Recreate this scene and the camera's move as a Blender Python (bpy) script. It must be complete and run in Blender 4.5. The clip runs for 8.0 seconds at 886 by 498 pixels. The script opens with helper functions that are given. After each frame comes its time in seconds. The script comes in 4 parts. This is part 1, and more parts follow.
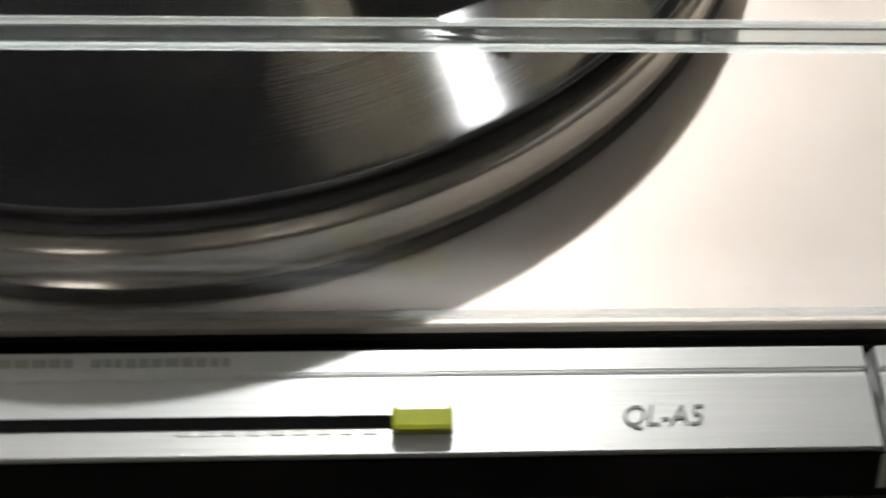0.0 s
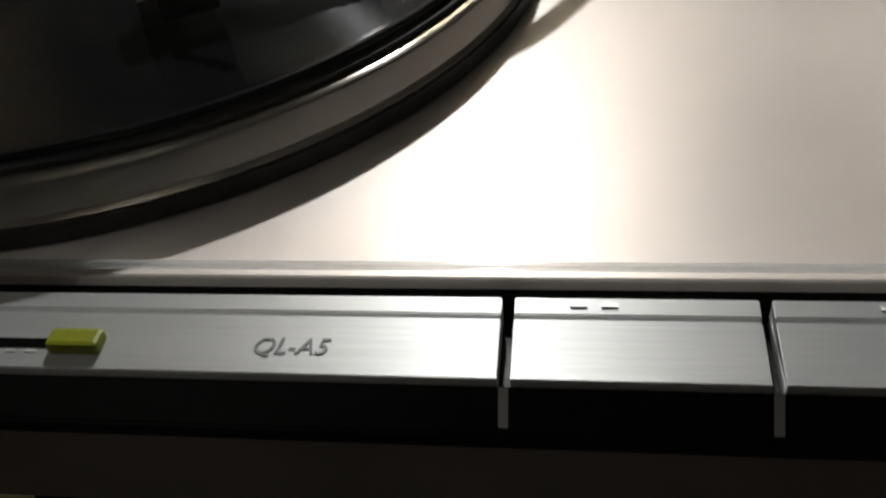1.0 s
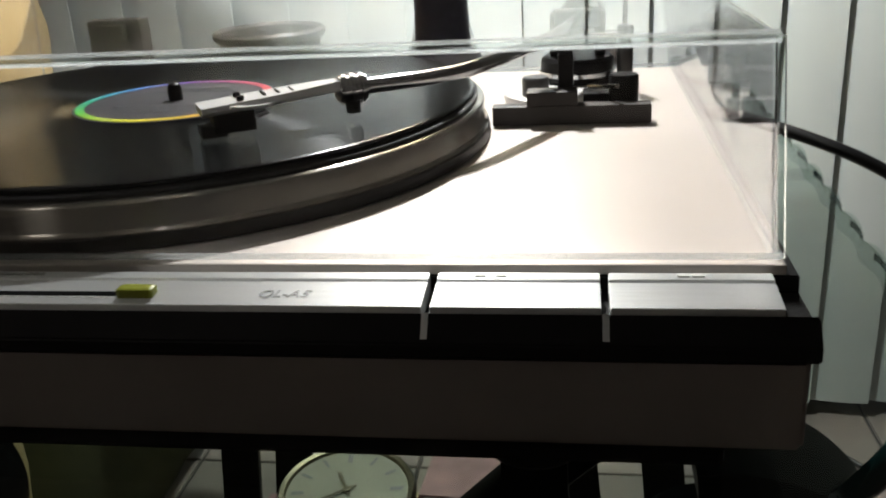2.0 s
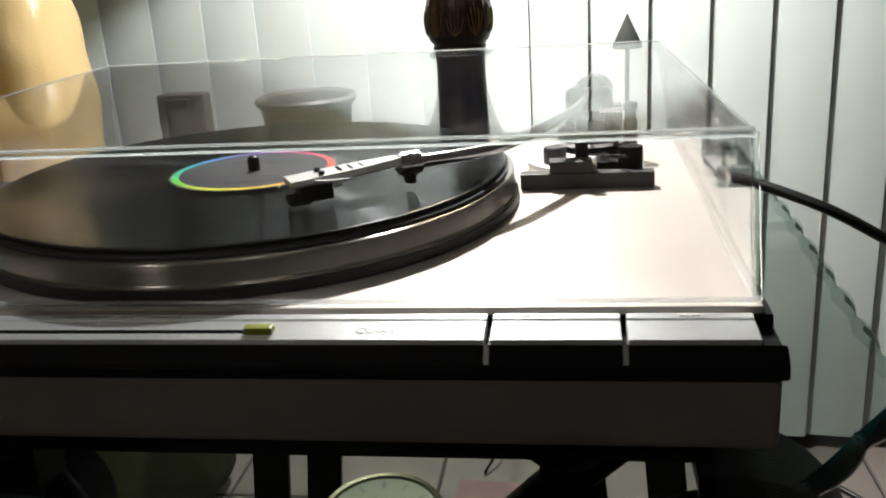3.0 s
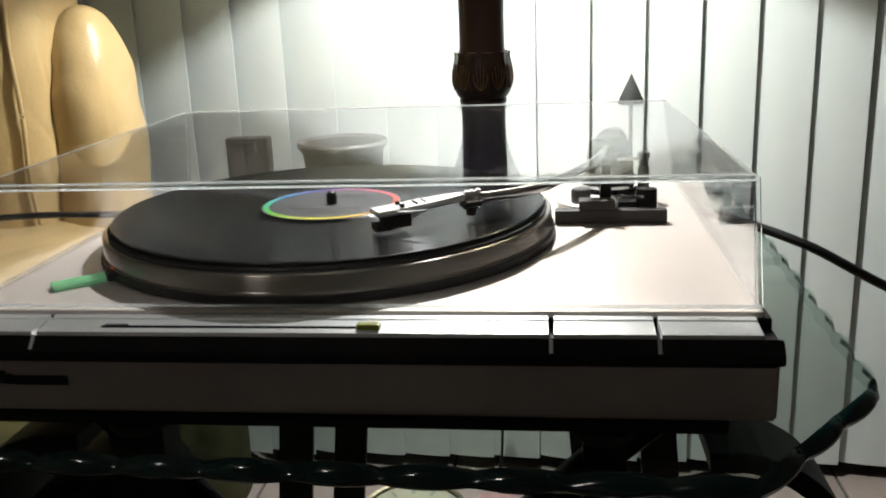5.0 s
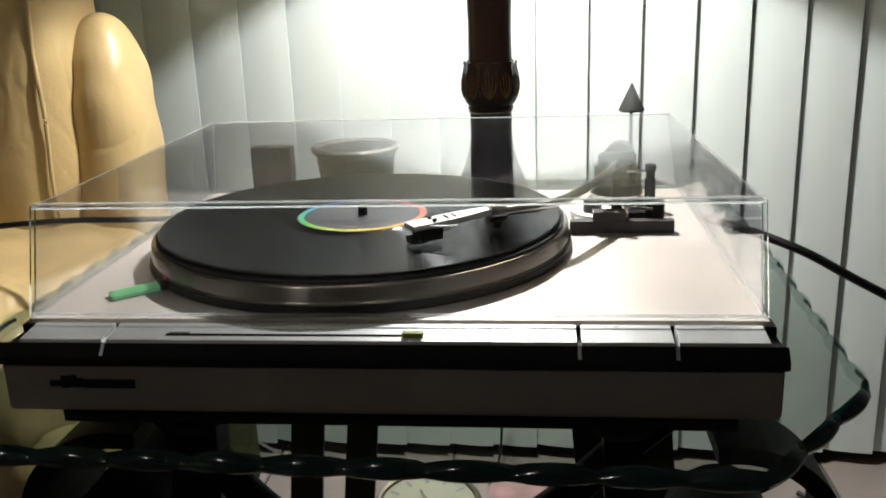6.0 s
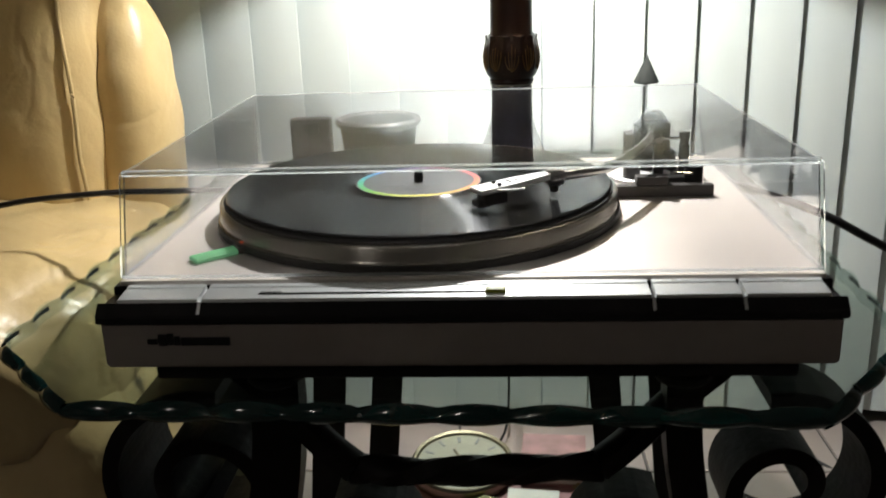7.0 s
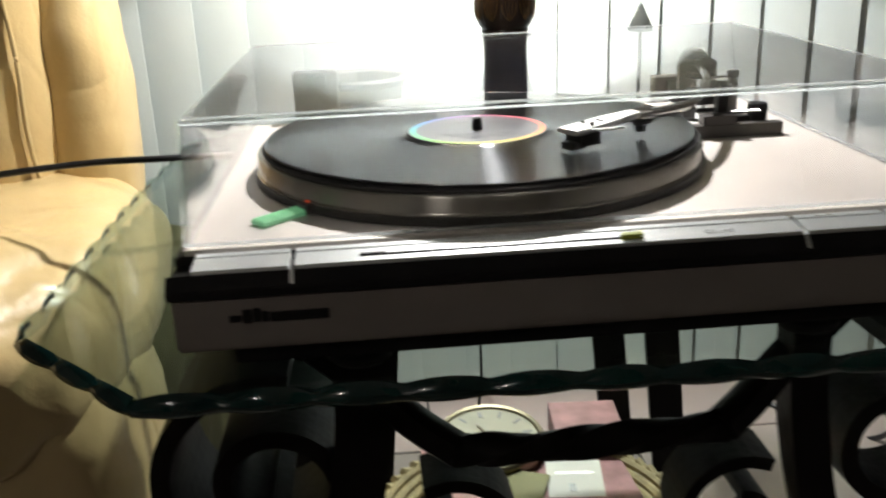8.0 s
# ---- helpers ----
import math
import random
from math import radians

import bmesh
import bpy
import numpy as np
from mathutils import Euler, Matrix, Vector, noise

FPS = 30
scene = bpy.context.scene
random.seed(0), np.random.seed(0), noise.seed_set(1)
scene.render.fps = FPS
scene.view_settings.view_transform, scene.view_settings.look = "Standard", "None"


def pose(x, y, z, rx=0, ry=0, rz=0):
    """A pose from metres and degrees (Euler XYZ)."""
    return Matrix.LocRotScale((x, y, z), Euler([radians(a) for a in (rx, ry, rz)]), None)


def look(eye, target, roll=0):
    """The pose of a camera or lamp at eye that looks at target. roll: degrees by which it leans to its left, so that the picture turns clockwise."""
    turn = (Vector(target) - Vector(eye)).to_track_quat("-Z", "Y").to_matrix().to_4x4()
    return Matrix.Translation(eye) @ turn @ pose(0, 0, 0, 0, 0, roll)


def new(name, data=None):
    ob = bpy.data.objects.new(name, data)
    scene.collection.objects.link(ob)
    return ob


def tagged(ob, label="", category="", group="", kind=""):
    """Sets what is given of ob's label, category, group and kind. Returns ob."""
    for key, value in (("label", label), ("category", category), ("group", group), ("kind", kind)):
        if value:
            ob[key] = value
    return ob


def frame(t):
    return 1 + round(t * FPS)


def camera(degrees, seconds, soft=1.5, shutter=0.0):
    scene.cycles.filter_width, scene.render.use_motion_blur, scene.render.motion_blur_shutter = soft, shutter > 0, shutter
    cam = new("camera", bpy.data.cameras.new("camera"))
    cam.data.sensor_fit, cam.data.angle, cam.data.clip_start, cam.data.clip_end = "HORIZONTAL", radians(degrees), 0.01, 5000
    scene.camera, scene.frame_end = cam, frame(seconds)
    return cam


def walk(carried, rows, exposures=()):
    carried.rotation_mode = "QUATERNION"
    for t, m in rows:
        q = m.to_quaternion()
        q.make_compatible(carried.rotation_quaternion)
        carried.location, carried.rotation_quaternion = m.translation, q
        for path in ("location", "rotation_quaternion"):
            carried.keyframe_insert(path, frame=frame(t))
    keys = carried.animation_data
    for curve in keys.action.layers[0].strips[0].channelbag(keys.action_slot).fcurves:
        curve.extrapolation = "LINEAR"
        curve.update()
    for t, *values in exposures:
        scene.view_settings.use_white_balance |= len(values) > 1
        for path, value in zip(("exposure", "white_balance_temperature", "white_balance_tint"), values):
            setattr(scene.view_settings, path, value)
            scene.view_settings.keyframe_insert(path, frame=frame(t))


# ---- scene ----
cam = camera(51.9, 8.0, soft=1.8, shutter=0.4)
PATH = [
    (0, (0.017, -0.046, 0.173), (0.104, 0.938, -1.566), 4.1),
    (0.2, (0.0462, -0.0619, 0.1729), (0.0103, 0.8217, -1.1605), -0.1),
    (0.5, (0.086, -0.083, 0.171), (-0.094, 1.225, -1.332), -4.1),
    (0.8, (0.1164, -0.0994, 0.1545), (-0.0434, 1.0435, -0.9538), -6.02),
    (1, (0.13, -0.112, 0.137), (-0.168, 1.371, -1.172), -7.3),
    (1.3, (0.1419, -0.1402, 0.1162), (-0.1451, 1.2061, -0.6993), -7.0),
    (1.5, (0.151, -0.166, 0.108), (-0.209, 1.585, -0.789), -6.8),
    (1.7, (0.16, -0.196, 0.105), (-0.144, 1.613, -0.691), -3.8),
    (2.8, (0.158, -0.306, 0.141), (-0.119, 1.563, -0.516), -3.3),
    (3, (0.15, -0.316, 0.143), (-0.14, 1.56, -0.486), -3.6),
    (3.5, (0.132, -0.333, 0.14), (-0.125, 1.562, -0.444), -2.7),
    (4, (0.125, -0.354, 0.143), (-0.123, 1.55, -0.416), -2.0),
    (4.5, (0.126, -0.384, 0.144), (-0.145, 1.519, -0.41), -2.1),
    (5, (0.117, -0.423, 0.163), (-0.127, 1.488, -0.375), -2.3),
    (5.2, (0.11, -0.436, 0.174), (-0.137, 1.469, -0.383), -2.8),
    (6.3, (0.08, -0.482, 0.193), (-0.112, 1.424, -0.381), -1.8),
    (6.5, (0.068, -0.495, 0.193), (-0.118, 1.409, -0.39), -1.9),
    (7, (0.025, -0.506, 0.194), (-0.105, 1.392, -0.422), -2.0),
    (7.2, (0.008, -0.4996, 0.1908), (-0.0711, 1.01, -0.3335), -2.52),
    (7.5, (-0.024, -0.477, 0.179), (-0.075, 1.42, -0.454), -3.3),
    (7.7, (-0.0555, -0.4621, 0.1707), (-0.0413, 1.0486, -0.3561), -3.24),
    (7.9, (-0.0932, -0.4485, 0.1629), (0.003, 1.0531, -0.3812), -2.39),
    (8, (-0.113, -0.442, 0.159), (0.017, 1.44, -0.505), -2.5),
]
walk(cam, [(t, look(eye, target, roll)) for t, eye, target, roll in PATH], [(0, 0.4), (0.5, -0.2), (1.0, -0.92), (1.5, -0.76), (2.0, -0.2), (3.0, 0.0), (6.5, 0.0), (7.0, 0.1), (8.0, 0.5)])

# ---------------------------------------------------------------- world and light
world = bpy.data.worlds.new("night_room")
scene.world = world
world.use_nodes = True
world.node_tree.nodes["Background"].inputs[0].default_value = (0.9, 0.95, 1.0, 1)
world.node_tree.nodes["Background"].inputs[1].default_value = 0.003

LAMP = (0.039, 0.594, 0.0)          # axis of the table lamp
BULB_Z = 0.487
GLASS_Z = -0.0605                   # upper face of the table glass
FLOOR_Z = -0.61
BLIND_Y = 0.95

bulb_light = bpy.data.lights.new("lamp_bulb_light", "POINT")
bulb_light.energy = 30
bulb_light.color = (0.985, 1.0, 0.985)
bulb_light.shadow_soft_size = 0.013
new("lamp_bulb_light", bulb_light).matrix_world = pose(LAMP[0], LAMP[1], BULB_Z)

# ---------------------------------------------------------------- materials


def mat(name, color, rough=0.5, metal=0.0, vary=0.12, scale=40.0, bump=0.0, bump_scale=None,
        stretch=(1, 1, 1), coat=0.0, random_piece=0.0, spec=0.5, rough_vary=0.1):
    m = bpy.data.materials.new(name)
    m.use_nodes = True
    nt = m.node_tree
    b = nt.nodes["Principled BSDF"]
    b.inputs["Roughness"].default_value = rough
    b.inputs["Metallic"].default_value = metal
    b.inputs["Coat Weight"].default_value = coat
    b.inputs["Specular IOR Level"].default_value = spec
    tc = nt.nodes.new("ShaderNodeTexCoord")
    mp = nt.nodes.new("ShaderNodeMapping")
    mp.inputs["Scale"].default_value = stretch
    nt.links.new(tc.outputs["Object"], mp.inputs[0])
    fine = nt.nodes.new("ShaderNodeTexNoise")
    fine.inputs["Scale"].default_value = scale
    fine.inputs["Detail"].default_value = 5
    nt.links.new(mp.outputs[0], fine.inputs[0])
    wide = nt.nodes.new("ShaderNodeTexNoise")
    wide.inputs["Scale"].default_value = scale / 7
    nt.links.new(mp.outputs[0], wide.inputs[0])
    add = nt.nodes.new("ShaderNodeMath")
    add.operation = "ADD"
    nt.links.new(fine.outputs[0], add.inputs[0])
    nt.links.new(wide.outputs[0], add.inputs[1])
    ramp = nt.nodes.new("ShaderNodeMapRange")
    ramp.inputs[1].default_value, ramp.inputs[2].default_value = 0.6, 1.4
    ramp.inputs[3].default_value, ramp.inputs[4].default_value = 1 - vary, 1 + vary
    nt.links.new(add.outputs[0], ramp.inputs[0])
    value = ramp.outputs[0]
    if random_piece:
        info = nt.nodes.new("ShaderNodeObjectInfo")
        r2 = nt.nodes.new("ShaderNodeMapRange")
        r2.inputs[3].default_value, r2.inputs[4].default_value = 1 - random_piece, 1 + random_piece
        nt.links.new(info.outputs["Random"], r2.inputs[0])
        mul = nt.nodes.new("ShaderNodeMath")
        mul.operation = "MULTIPLY"
        nt.links.new(value, mul.inputs[0])
        nt.links.new(r2.outputs[0], mul.inputs[1])
        value = mul.outputs[0]
    col = nt.nodes.new("ShaderNodeVectorMath")
    col.operation = "SCALE"
    col.inputs[0].default_value = color
    nt.links.new(value, col.inputs["Scale"])
    nt.links.new(col.outputs[0], b.inputs["Base Color"])
    rr = nt.nodes.new("ShaderNodeMapRange")
    rr.inputs[1].default_value, rr.inputs[2].default_value = 0.3, 0.7
    rr.inputs[3].default_value, rr.inputs[4].default_value = max(0.0, rough * (1 - rough_vary)), min(1.0, rough * (1 + rough_vary))
    nt.links.new(wide.outputs[0], rr.inputs[0])
    nt.links.new(rr.outputs[0], b.inputs["Roughness"])
    if bump:
        bn = nt.nodes.new("ShaderNodeTexNoise")
        bn.inputs["Scale"].default_value = bump_scale or scale
        bn.inputs["Detail"].default_value = 4
        nt.links.new(mp.outputs[0], bn.inputs[0])
        bp = nt.nodes.new("ShaderNodeBump")
        bp.inputs["Strength"].default_value = bump
        bp.inputs["Distance"].default_value = 0.002
        nt.links.new(bn.outputs[0], bp.inputs["Height"])
        nt.links.new(bp.outputs[0], b.inputs["Normal"])
    return m


def clear(name, tint, ior=1.49, rough=0.0):
    m = bpy.data.materials.new(name)
    m.use_nodes = True
    b = m.node_tree.nodes["Principled BSDF"]
    b.inputs["Base Color"].default_value = (*tint, 1)
    b.inputs["Transmission Weight"].default_value = 1
    b.inputs["IOR"].default_value = ior
    nt = m.node_tree
    n = nt.nodes.new("ShaderNodeTexNoise")
    n.inputs["Scale"].default_value = 30
    r = nt.nodes.new("ShaderNodeMapRange")
    r.inputs[3].default_value, r.inputs[4].default_value = rough, rough + 0.02
    nt.links.new(n.outputs[0], r.inputs[0])
    nt.links.new(r.outputs[0], b.inputs["Roughness"])
    return m


def pane(name, tint, ior, dust, slant=0.36):
    """A thin clear sheet: what is behind shows through, gloss grows at a slant, with a trace of dust."""
    m = bpy.data.materials.new(name)
    m.use_nodes = True
    nt = m.node_tree
    nt.nodes.remove(nt.nodes["Principled BSDF"])
    out = nt.nodes["Material Output"]
    tr = nt.nodes.new("ShaderNodeBsdfTransparent")
    tr.inputs[0].default_value = (*tint, 1)
    gl = nt.nodes.new("ShaderNodeBsdfGlossy")
    gl.inputs["Roughness"].default_value = 0.03
    gl.inputs["Color"].default_value = (0.80, 0.80, 0.80, 1)
    df = nt.nodes.new("ShaderNodeBsdfDiffuse")
    df.inputs[0].default_value = (0.75, 0.75, 0.75, 1)
    # gloss by the slant of the sheet: F0 + slant * facing ** 5
    lw = nt.nodes.new("ShaderNodeLayerWeight")
    lw.inputs["Blend"].default_value = 0.5
    pw = nt.nodes.new("ShaderNodeMath")
    pw.operation = "POWER"
    pw.inputs[1].default_value = 5
    nt.links.new(lw.outputs["Facing"], pw.inputs[0])
    f0 = ((ior - 1) / (ior + 1)) ** 2
    fr = nt.nodes.new("ShaderNodeMath")
    fr.operation = "MULTIPLY_ADD"
    fr.inputs[1].default_value, fr.inputs[2].default_value = slant, f0
    nt.links.new(pw.outputs[0], fr.inputs[0])
    n = nt.nodes.new("ShaderNodeTexNoise")
    n.inputs["Scale"].default_value = 14
    n.inputs["Detail"].default_value = 6
    r = nt.nodes.new("ShaderNodeMapRange")
    r.inputs[1].default_value, r.inputs[2].default_value = 0.35, 0.75
    r.inputs[3].default_value, r.inputs[4].default_value = dust * 0.4, dust * 1.6
    nt.links.new(n.outputs[0], r.inputs[0])
    a = nt.nodes.new("ShaderNodeMixShader")
    b = nt.nodes.new("ShaderNodeMixShader")
    nt.links.new(r.outputs[0], a.inputs[0])
    nt.links.new(tr.outputs[0], a.inputs[1])
    nt.links.new(df.outputs[0], a.inputs[2])
    nt.links.new(fr.outputs[0], b.inputs[0])
    nt.links.new(a.outputs[0], b.inputs[1])
    nt.links.new(gl.outputs[0], b.inputs[2])
    nt.links.new(b.outputs[0], out.inputs[0])
    return m


def rim_material():
    """Acrylic edges: half clear, half milky in place of caught light, with bright polish."""
    m = bpy.data.materials.new("milky_acrylic_edge")
    m.use_nodes = True
    nt = m.node_tree
    p = nt.nodes["Principled BSDF"]
    p.inputs["Base Color"].default_value = (0.55, 0.57, 0.57, 1)
    p.inputs["Roughness"].default_value = 0.12
    tr = nt.nodes.new("ShaderNodeBsdfTransparent")
    tl = nt.nodes.new("ShaderNodeBsdfTranslucent")
    tl.inputs[0].default_value = (0.8, 0.82, 0.82, 1)
    n = nt.nodes.new("ShaderNodeTexNoise")
    n.inputs["Scale"].default_value = 60
    r = nt.nodes.new("ShaderNodeMapRange")
    r.inputs[3].default_value, r.inputs[4].default_value = 0.2, 0.5
    nt.links.new(n.outputs[0], r.inputs[0])
    a = nt.nodes.new("ShaderNodeMixShader")
    b = nt.nodes.new("ShaderNodeMixShader")
    a.inputs[0].default_value = 0.5
    nt.links.new(p.outputs[0], a.inputs[1])
    nt.links.new(tl.outputs[0], a.inputs[2])
    nt.links.new(r.outputs[0], b.inputs[0])
    nt.links.new(tr.outputs[0], b.inputs[1])
    nt.links.new(a.outputs[0], b.inputs[2])
    nt.links.new(b.outputs[0], nt.nodes["Material Output"].inputs[0])
    return m


def leather_material():
    """Tan leather: fine grain, and longer soft creases."""
    m = mat("tan_leather", (0.505, 0.372, 0.178), 0.36, vary=0.08, scale=22, bump=0.2, bump_scale=160)
    nt = m.node_tree
    grain = [n for n in nt.nodes if n.type == "BUMP"][0]
    tc = nt.nodes.new("ShaderNodeTexCoord")
    mp = nt.nodes.new("ShaderNodeMapping")
    mp.inputs["Rotation"].default_value = (0.3, 0.5, 0.2)
    mp.inputs["Scale"].default_value = (1.0, 1.0, 0.75)
    nt.links.new(tc.outputs["Object"], mp.inputs[0])
    n = nt.nodes.new("ShaderNodeTexNoise")
    n.inputs["Scale"].default_value = 9
    n.inputs["Detail"].default_value = 2
    n.inputs["Distortion"].default_value = 0.8
    nt.links.new(mp.outputs[0], n.inputs[0])
    # thin valleys where the noise crosses its middle
    d = nt.nodes.new("ShaderNodeMath")
    d.operation = "SUBTRACT"
    d.inputs[1].default_value = 0.5
    nt.links.new(n.outputs[0], d.inputs[0])
    a = nt.nodes.new("ShaderNodeMath")
    a.operation = "ABSOLUTE"
    nt.links.new(d.outputs[0], a.inputs[0])
    r = nt.nodes.new("ShaderNodeMapRange")
    r.interpolation_type = "SMOOTHSTEP"
    r.inputs[1].default_value, r.inputs[2].default_value = 0.0, 0.11
    nt.links.new(a.outputs[0], r.inputs[0])
    bp = nt.nodes.new("ShaderNodeBump")
    bp.inputs["Strength"].default_value = 0.22
    bp.inputs["Distance"].default_value = 0.004
    nt.links.new(r.outputs[0], bp.inputs["Height"])
    nt.links.new(bp.outputs[0], grain.inputs["Normal"])
    return m


def vinyl_material():
    """Black vinyl with ring grooves: bump from the distance to the spindle."""
    m = mat("black_vinyl", (0.004, 0.004, 0.0045), 0.175, vary=0.03, scale=60, spec=0.10, rough_vary=0.0)
    nt = m.node_tree
    b = nt.nodes["Principled BSDF"]
    b.inputs["Anisotropic"].default_value = 1.0
    b.inputs["Anisotropic Rotation"].default_value = 0.25
    tg = nt.nodes.new("ShaderNodeTangent")
    tg.direction_type, tg.axis = "RADIAL", "Z"
    nt.links.new(tg.outputs[0], b.inputs["Tangent"])
    tc = nt.nodes.new("ShaderNodeTexCoord")
    ln = nt.nodes.new("ShaderNodeVectorMath")
    ln.operation = "LENGTH"
    nt.links.new(tc.outputs["Object"], ln.inputs[0])
    w = nt.nodes.new("ShaderNodeTexNoise")
    w.noise_dimensions = "1D"
    w.inputs["Scale"].default_value = 1200
    w.inputs["Detail"].default_value = 3
    nt.links.new(ln.outputs["Value"], w.inputs["W"])
    bp = nt.nodes.new("ShaderNodeBump")
    bp.inputs["Strength"].default_value = 0.10
    bp.inputs["Distance"].default_value = 0.0004
    nt.links.new(w.outputs[0], bp.inputs["Height"])
    nt.links.new(bp.outputs[0], b.inputs["Normal"])
    return m


def rainbow_material():
    """The label's printed ring, whose colour runs round the spindle."""
    m = mat("rainbow_print", (0.5, 0.5, 0.5), 0.35)
    nt = m.node_tree
    b = nt.nodes["Principled BSDF"]
    tc = nt.nodes.new("ShaderNodeTexCoord")
    gr = nt.nodes.new("ShaderNodeTexGradient")
    gr.gradient_type = "RADIAL"
    nt.links.new(tc.outputs["Object"], gr.inputs[0])
    ra = nt.nodes.new("ShaderNodeValToRGB")
    # from the side of the sofa, by the front, round to the back
    stops = [(0.0, (0.05, 0.45, 0.30)), (0.10, (0.12, 0.52, 0.07)), (0.26, (0.78, 0.68, 0.05)), (0.40, (0.85, 0.34, 0.03)), (0.52, (0.78, 0.09, 0.04)),
             (0.68, (0.55, 0.06, 0.16)), (0.80, (0.20, 0.10, 0.42)), (0.90, (0.06, 0.26, 0.62)), (1.0, (0.05, 0.45, 0.30))]
    while len(ra.color_ramp.elements) < len(stops):
        ra.color_ramp.elements.new(0.5)
    for e, (p, c) in zip(ra.color_ramp.elements, stops):
        e.position, e.color = p, (*c, 1)
    nt.links.new(gr.outputs[0], ra.inputs[0])
    nt.links.new(ra.outputs[0], b.inputs["Base Color"])
    return m


def brushed(*args, axis="X", turn=0.0, spread=0.75, **kw):
    """Brushed metal, whose gloss spreads across the brushing."""
    m = mat(*args, **kw)
    nt = m.node_tree
    b = nt.nodes["Principled BSDF"]
    b.inputs["Anisotropic"].default_value = spread
    b.inputs["Anisotropic Rotation"].default_value = turn
    tg = nt.nodes.new("ShaderNodeTangent")
    tg.direction_type, tg.axis = "RADIAL", axis
    nt.links.new(tg.outputs[0], b.inputs["Tangent"])
    return m


M_PLATE = mat("silver_painted_plate", (0.635, 0.578, 0.528), 0.45, 0.35, vary=0.04, scale=90, bump=0.04, bump_scale=900)
M_BRUSH = brushed("brushed_aluminium", (0.80, 0.81, 0.81), 0.56, 0.78, vary=0.05, scale=160, stretch=(0.05, 1, 1), bump=0.05, bump_scale=700)
M_PLATTER = brushed("spun_aluminium", (0.50, 0.46, 0.41), 0.24, 1.0, vary=0.12, scale=120, stretch=(1, 1, 8), bump=0.03, axis="Z", turn=0.25, spread=0.95)
M_CHROME = mat("polished_metal", (0.66, 0.66, 0.66), 0.14, 1.0, vary=0.03)
M_SHELL = mat("satin_silver_headshell", (0.90, 0.89, 0.87), 0.36, 0.25, vary=0.04)
M_BLACK = mat("black_plastic", (0.010, 0.009, 0.009), 0.38, spec=0.13, vary=0.2, scale=80, bump=0.05, bump_scale=600)
M_MATTE = mat("matt_black_rubber", (0.016, 0.015, 0.015), 0.7, vary=0.2)
M_FRONT = mat("grey_brown_painted_front", (0.22, 0.187, 0.172), 0.42, 0.2, vary=0.06, scale=70, bump=0.05, bump_scale=700)
M_BRONZE = mat("dark_bronze_plastic", (0.052, 0.042, 0.036), 0.45, 0.1, vary=0.1)
M_HOLE = mat("dull_black_slot", (0.004, 0.004, 0.004), 0.9, spec=0.03)
M_STROBE = mat("dark_grey_strobe_ring", (0.030, 0.027, 0.025), 0.42, 0.3, vary=0.3, scale=220, spec=0.3)
M_WEIGHT = mat("dark_grey_satin_metal", (0.085, 0.082, 0.080), 0.4, 0.6, vary=0.1)
M_KNOB = mat("olive_yellow_plastic", (0.24, 0.26, 0.014), 0.35, vary=0.1)
M_GREEN = mat("green_strobe_plastic", (0.36, 0.72, 0.42), 0.25, vary=0.15, scale=200, stretch=(1, 6, 1))
M_REDLED = mat("red_lens", (0.25, 0.06, 0.03), 0.3)
M_PRINT = mat("dark_print", (0.26, 0.26, 0.26), 0.5, 0.55)
M_PRINT_FAINT = mat("faint_grey_print", (0.60, 0.60, 0.58), 0.5, 0.7)
M_LABEL = mat("dark_grey_label_paper", (0.075, 0.072, 0.080), 0.30, vary=0.2, scale=90)
M_SILVERPRINT = mat("dull_silver_print", (0.15, 0.15, 0.155), 0.35)
M_VINYL = vinyl_material()
M_RAINBOW = rainbow_material()
M_BEAD = mat("glossy_black_record_rim", (0.012, 0.012, 0.013), 0.16, vary=0.1, spec=0.6)
M_ACRYL = pane("clear_acrylic", (0.955, 0.955, 0.965), 1.49, 0.004, 0.90)
# Same acrylic as the sides; light lost to reflection is put into the tint.
M_ACRYL_TOP = pane("dimmed_clear_acrylic", (0.93, 0.925, 0.93), 1.49, 0.004, 0.46)
M_RIM = rim_material()
M_EDGE = clear("polished_acrylic_edge", (0.90, 0.95, 0.93), 1.49, 0.02)
M_GLASS = pane("table_glass", (0.765, 0.805, 0.78), 1.5, 0.005)
# One glass, two colours: light passing aslant is painted clear, edge-on dark teal.
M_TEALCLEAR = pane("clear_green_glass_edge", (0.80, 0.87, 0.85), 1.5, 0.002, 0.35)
M_TEAL = mat("dark_teal_glass_edge", (0.002, 0.020, 0.019), 0.03, vary=0.35, scale=25, spec=0.55)
M_IRON = mat("dark_brown_iron", (0.0065, 0.0046, 0.0040), 0.5, 0.1, vary=0.3, scale=50, bump=0.25, bump_scale=120, spec=0.12)
M_LEATHER = leather_material()
M_SLAT = mat("white_vinyl_slat", (0.645, 0.708, 0.70), 0.45, vary=0.03, scale=30, stretch=(1, 1, 0.15), bump=0.05, bump_scale=200, random_piece=0.04)
M_WALL = mat("cream_wall", (0.55, 0.52, 0.47), 0.8, vary=0.05, scale=8, bump=0.1, bump_scale=90)
M_CEIL = mat("white_ceiling", (0.70, 0.69, 0.66), 0.9, vary=0.04, scale=8)
M_NIGHT = mat("night_window_glass", (0.012, 0.014, 0.016), 0.1, vary=0.2)
M_TILE = mat("pale_floor_tile", (0.33, 0.282, 0.257), 0.30, vary=0.08, scale=14, bump=0.03, random_piece=0.05)
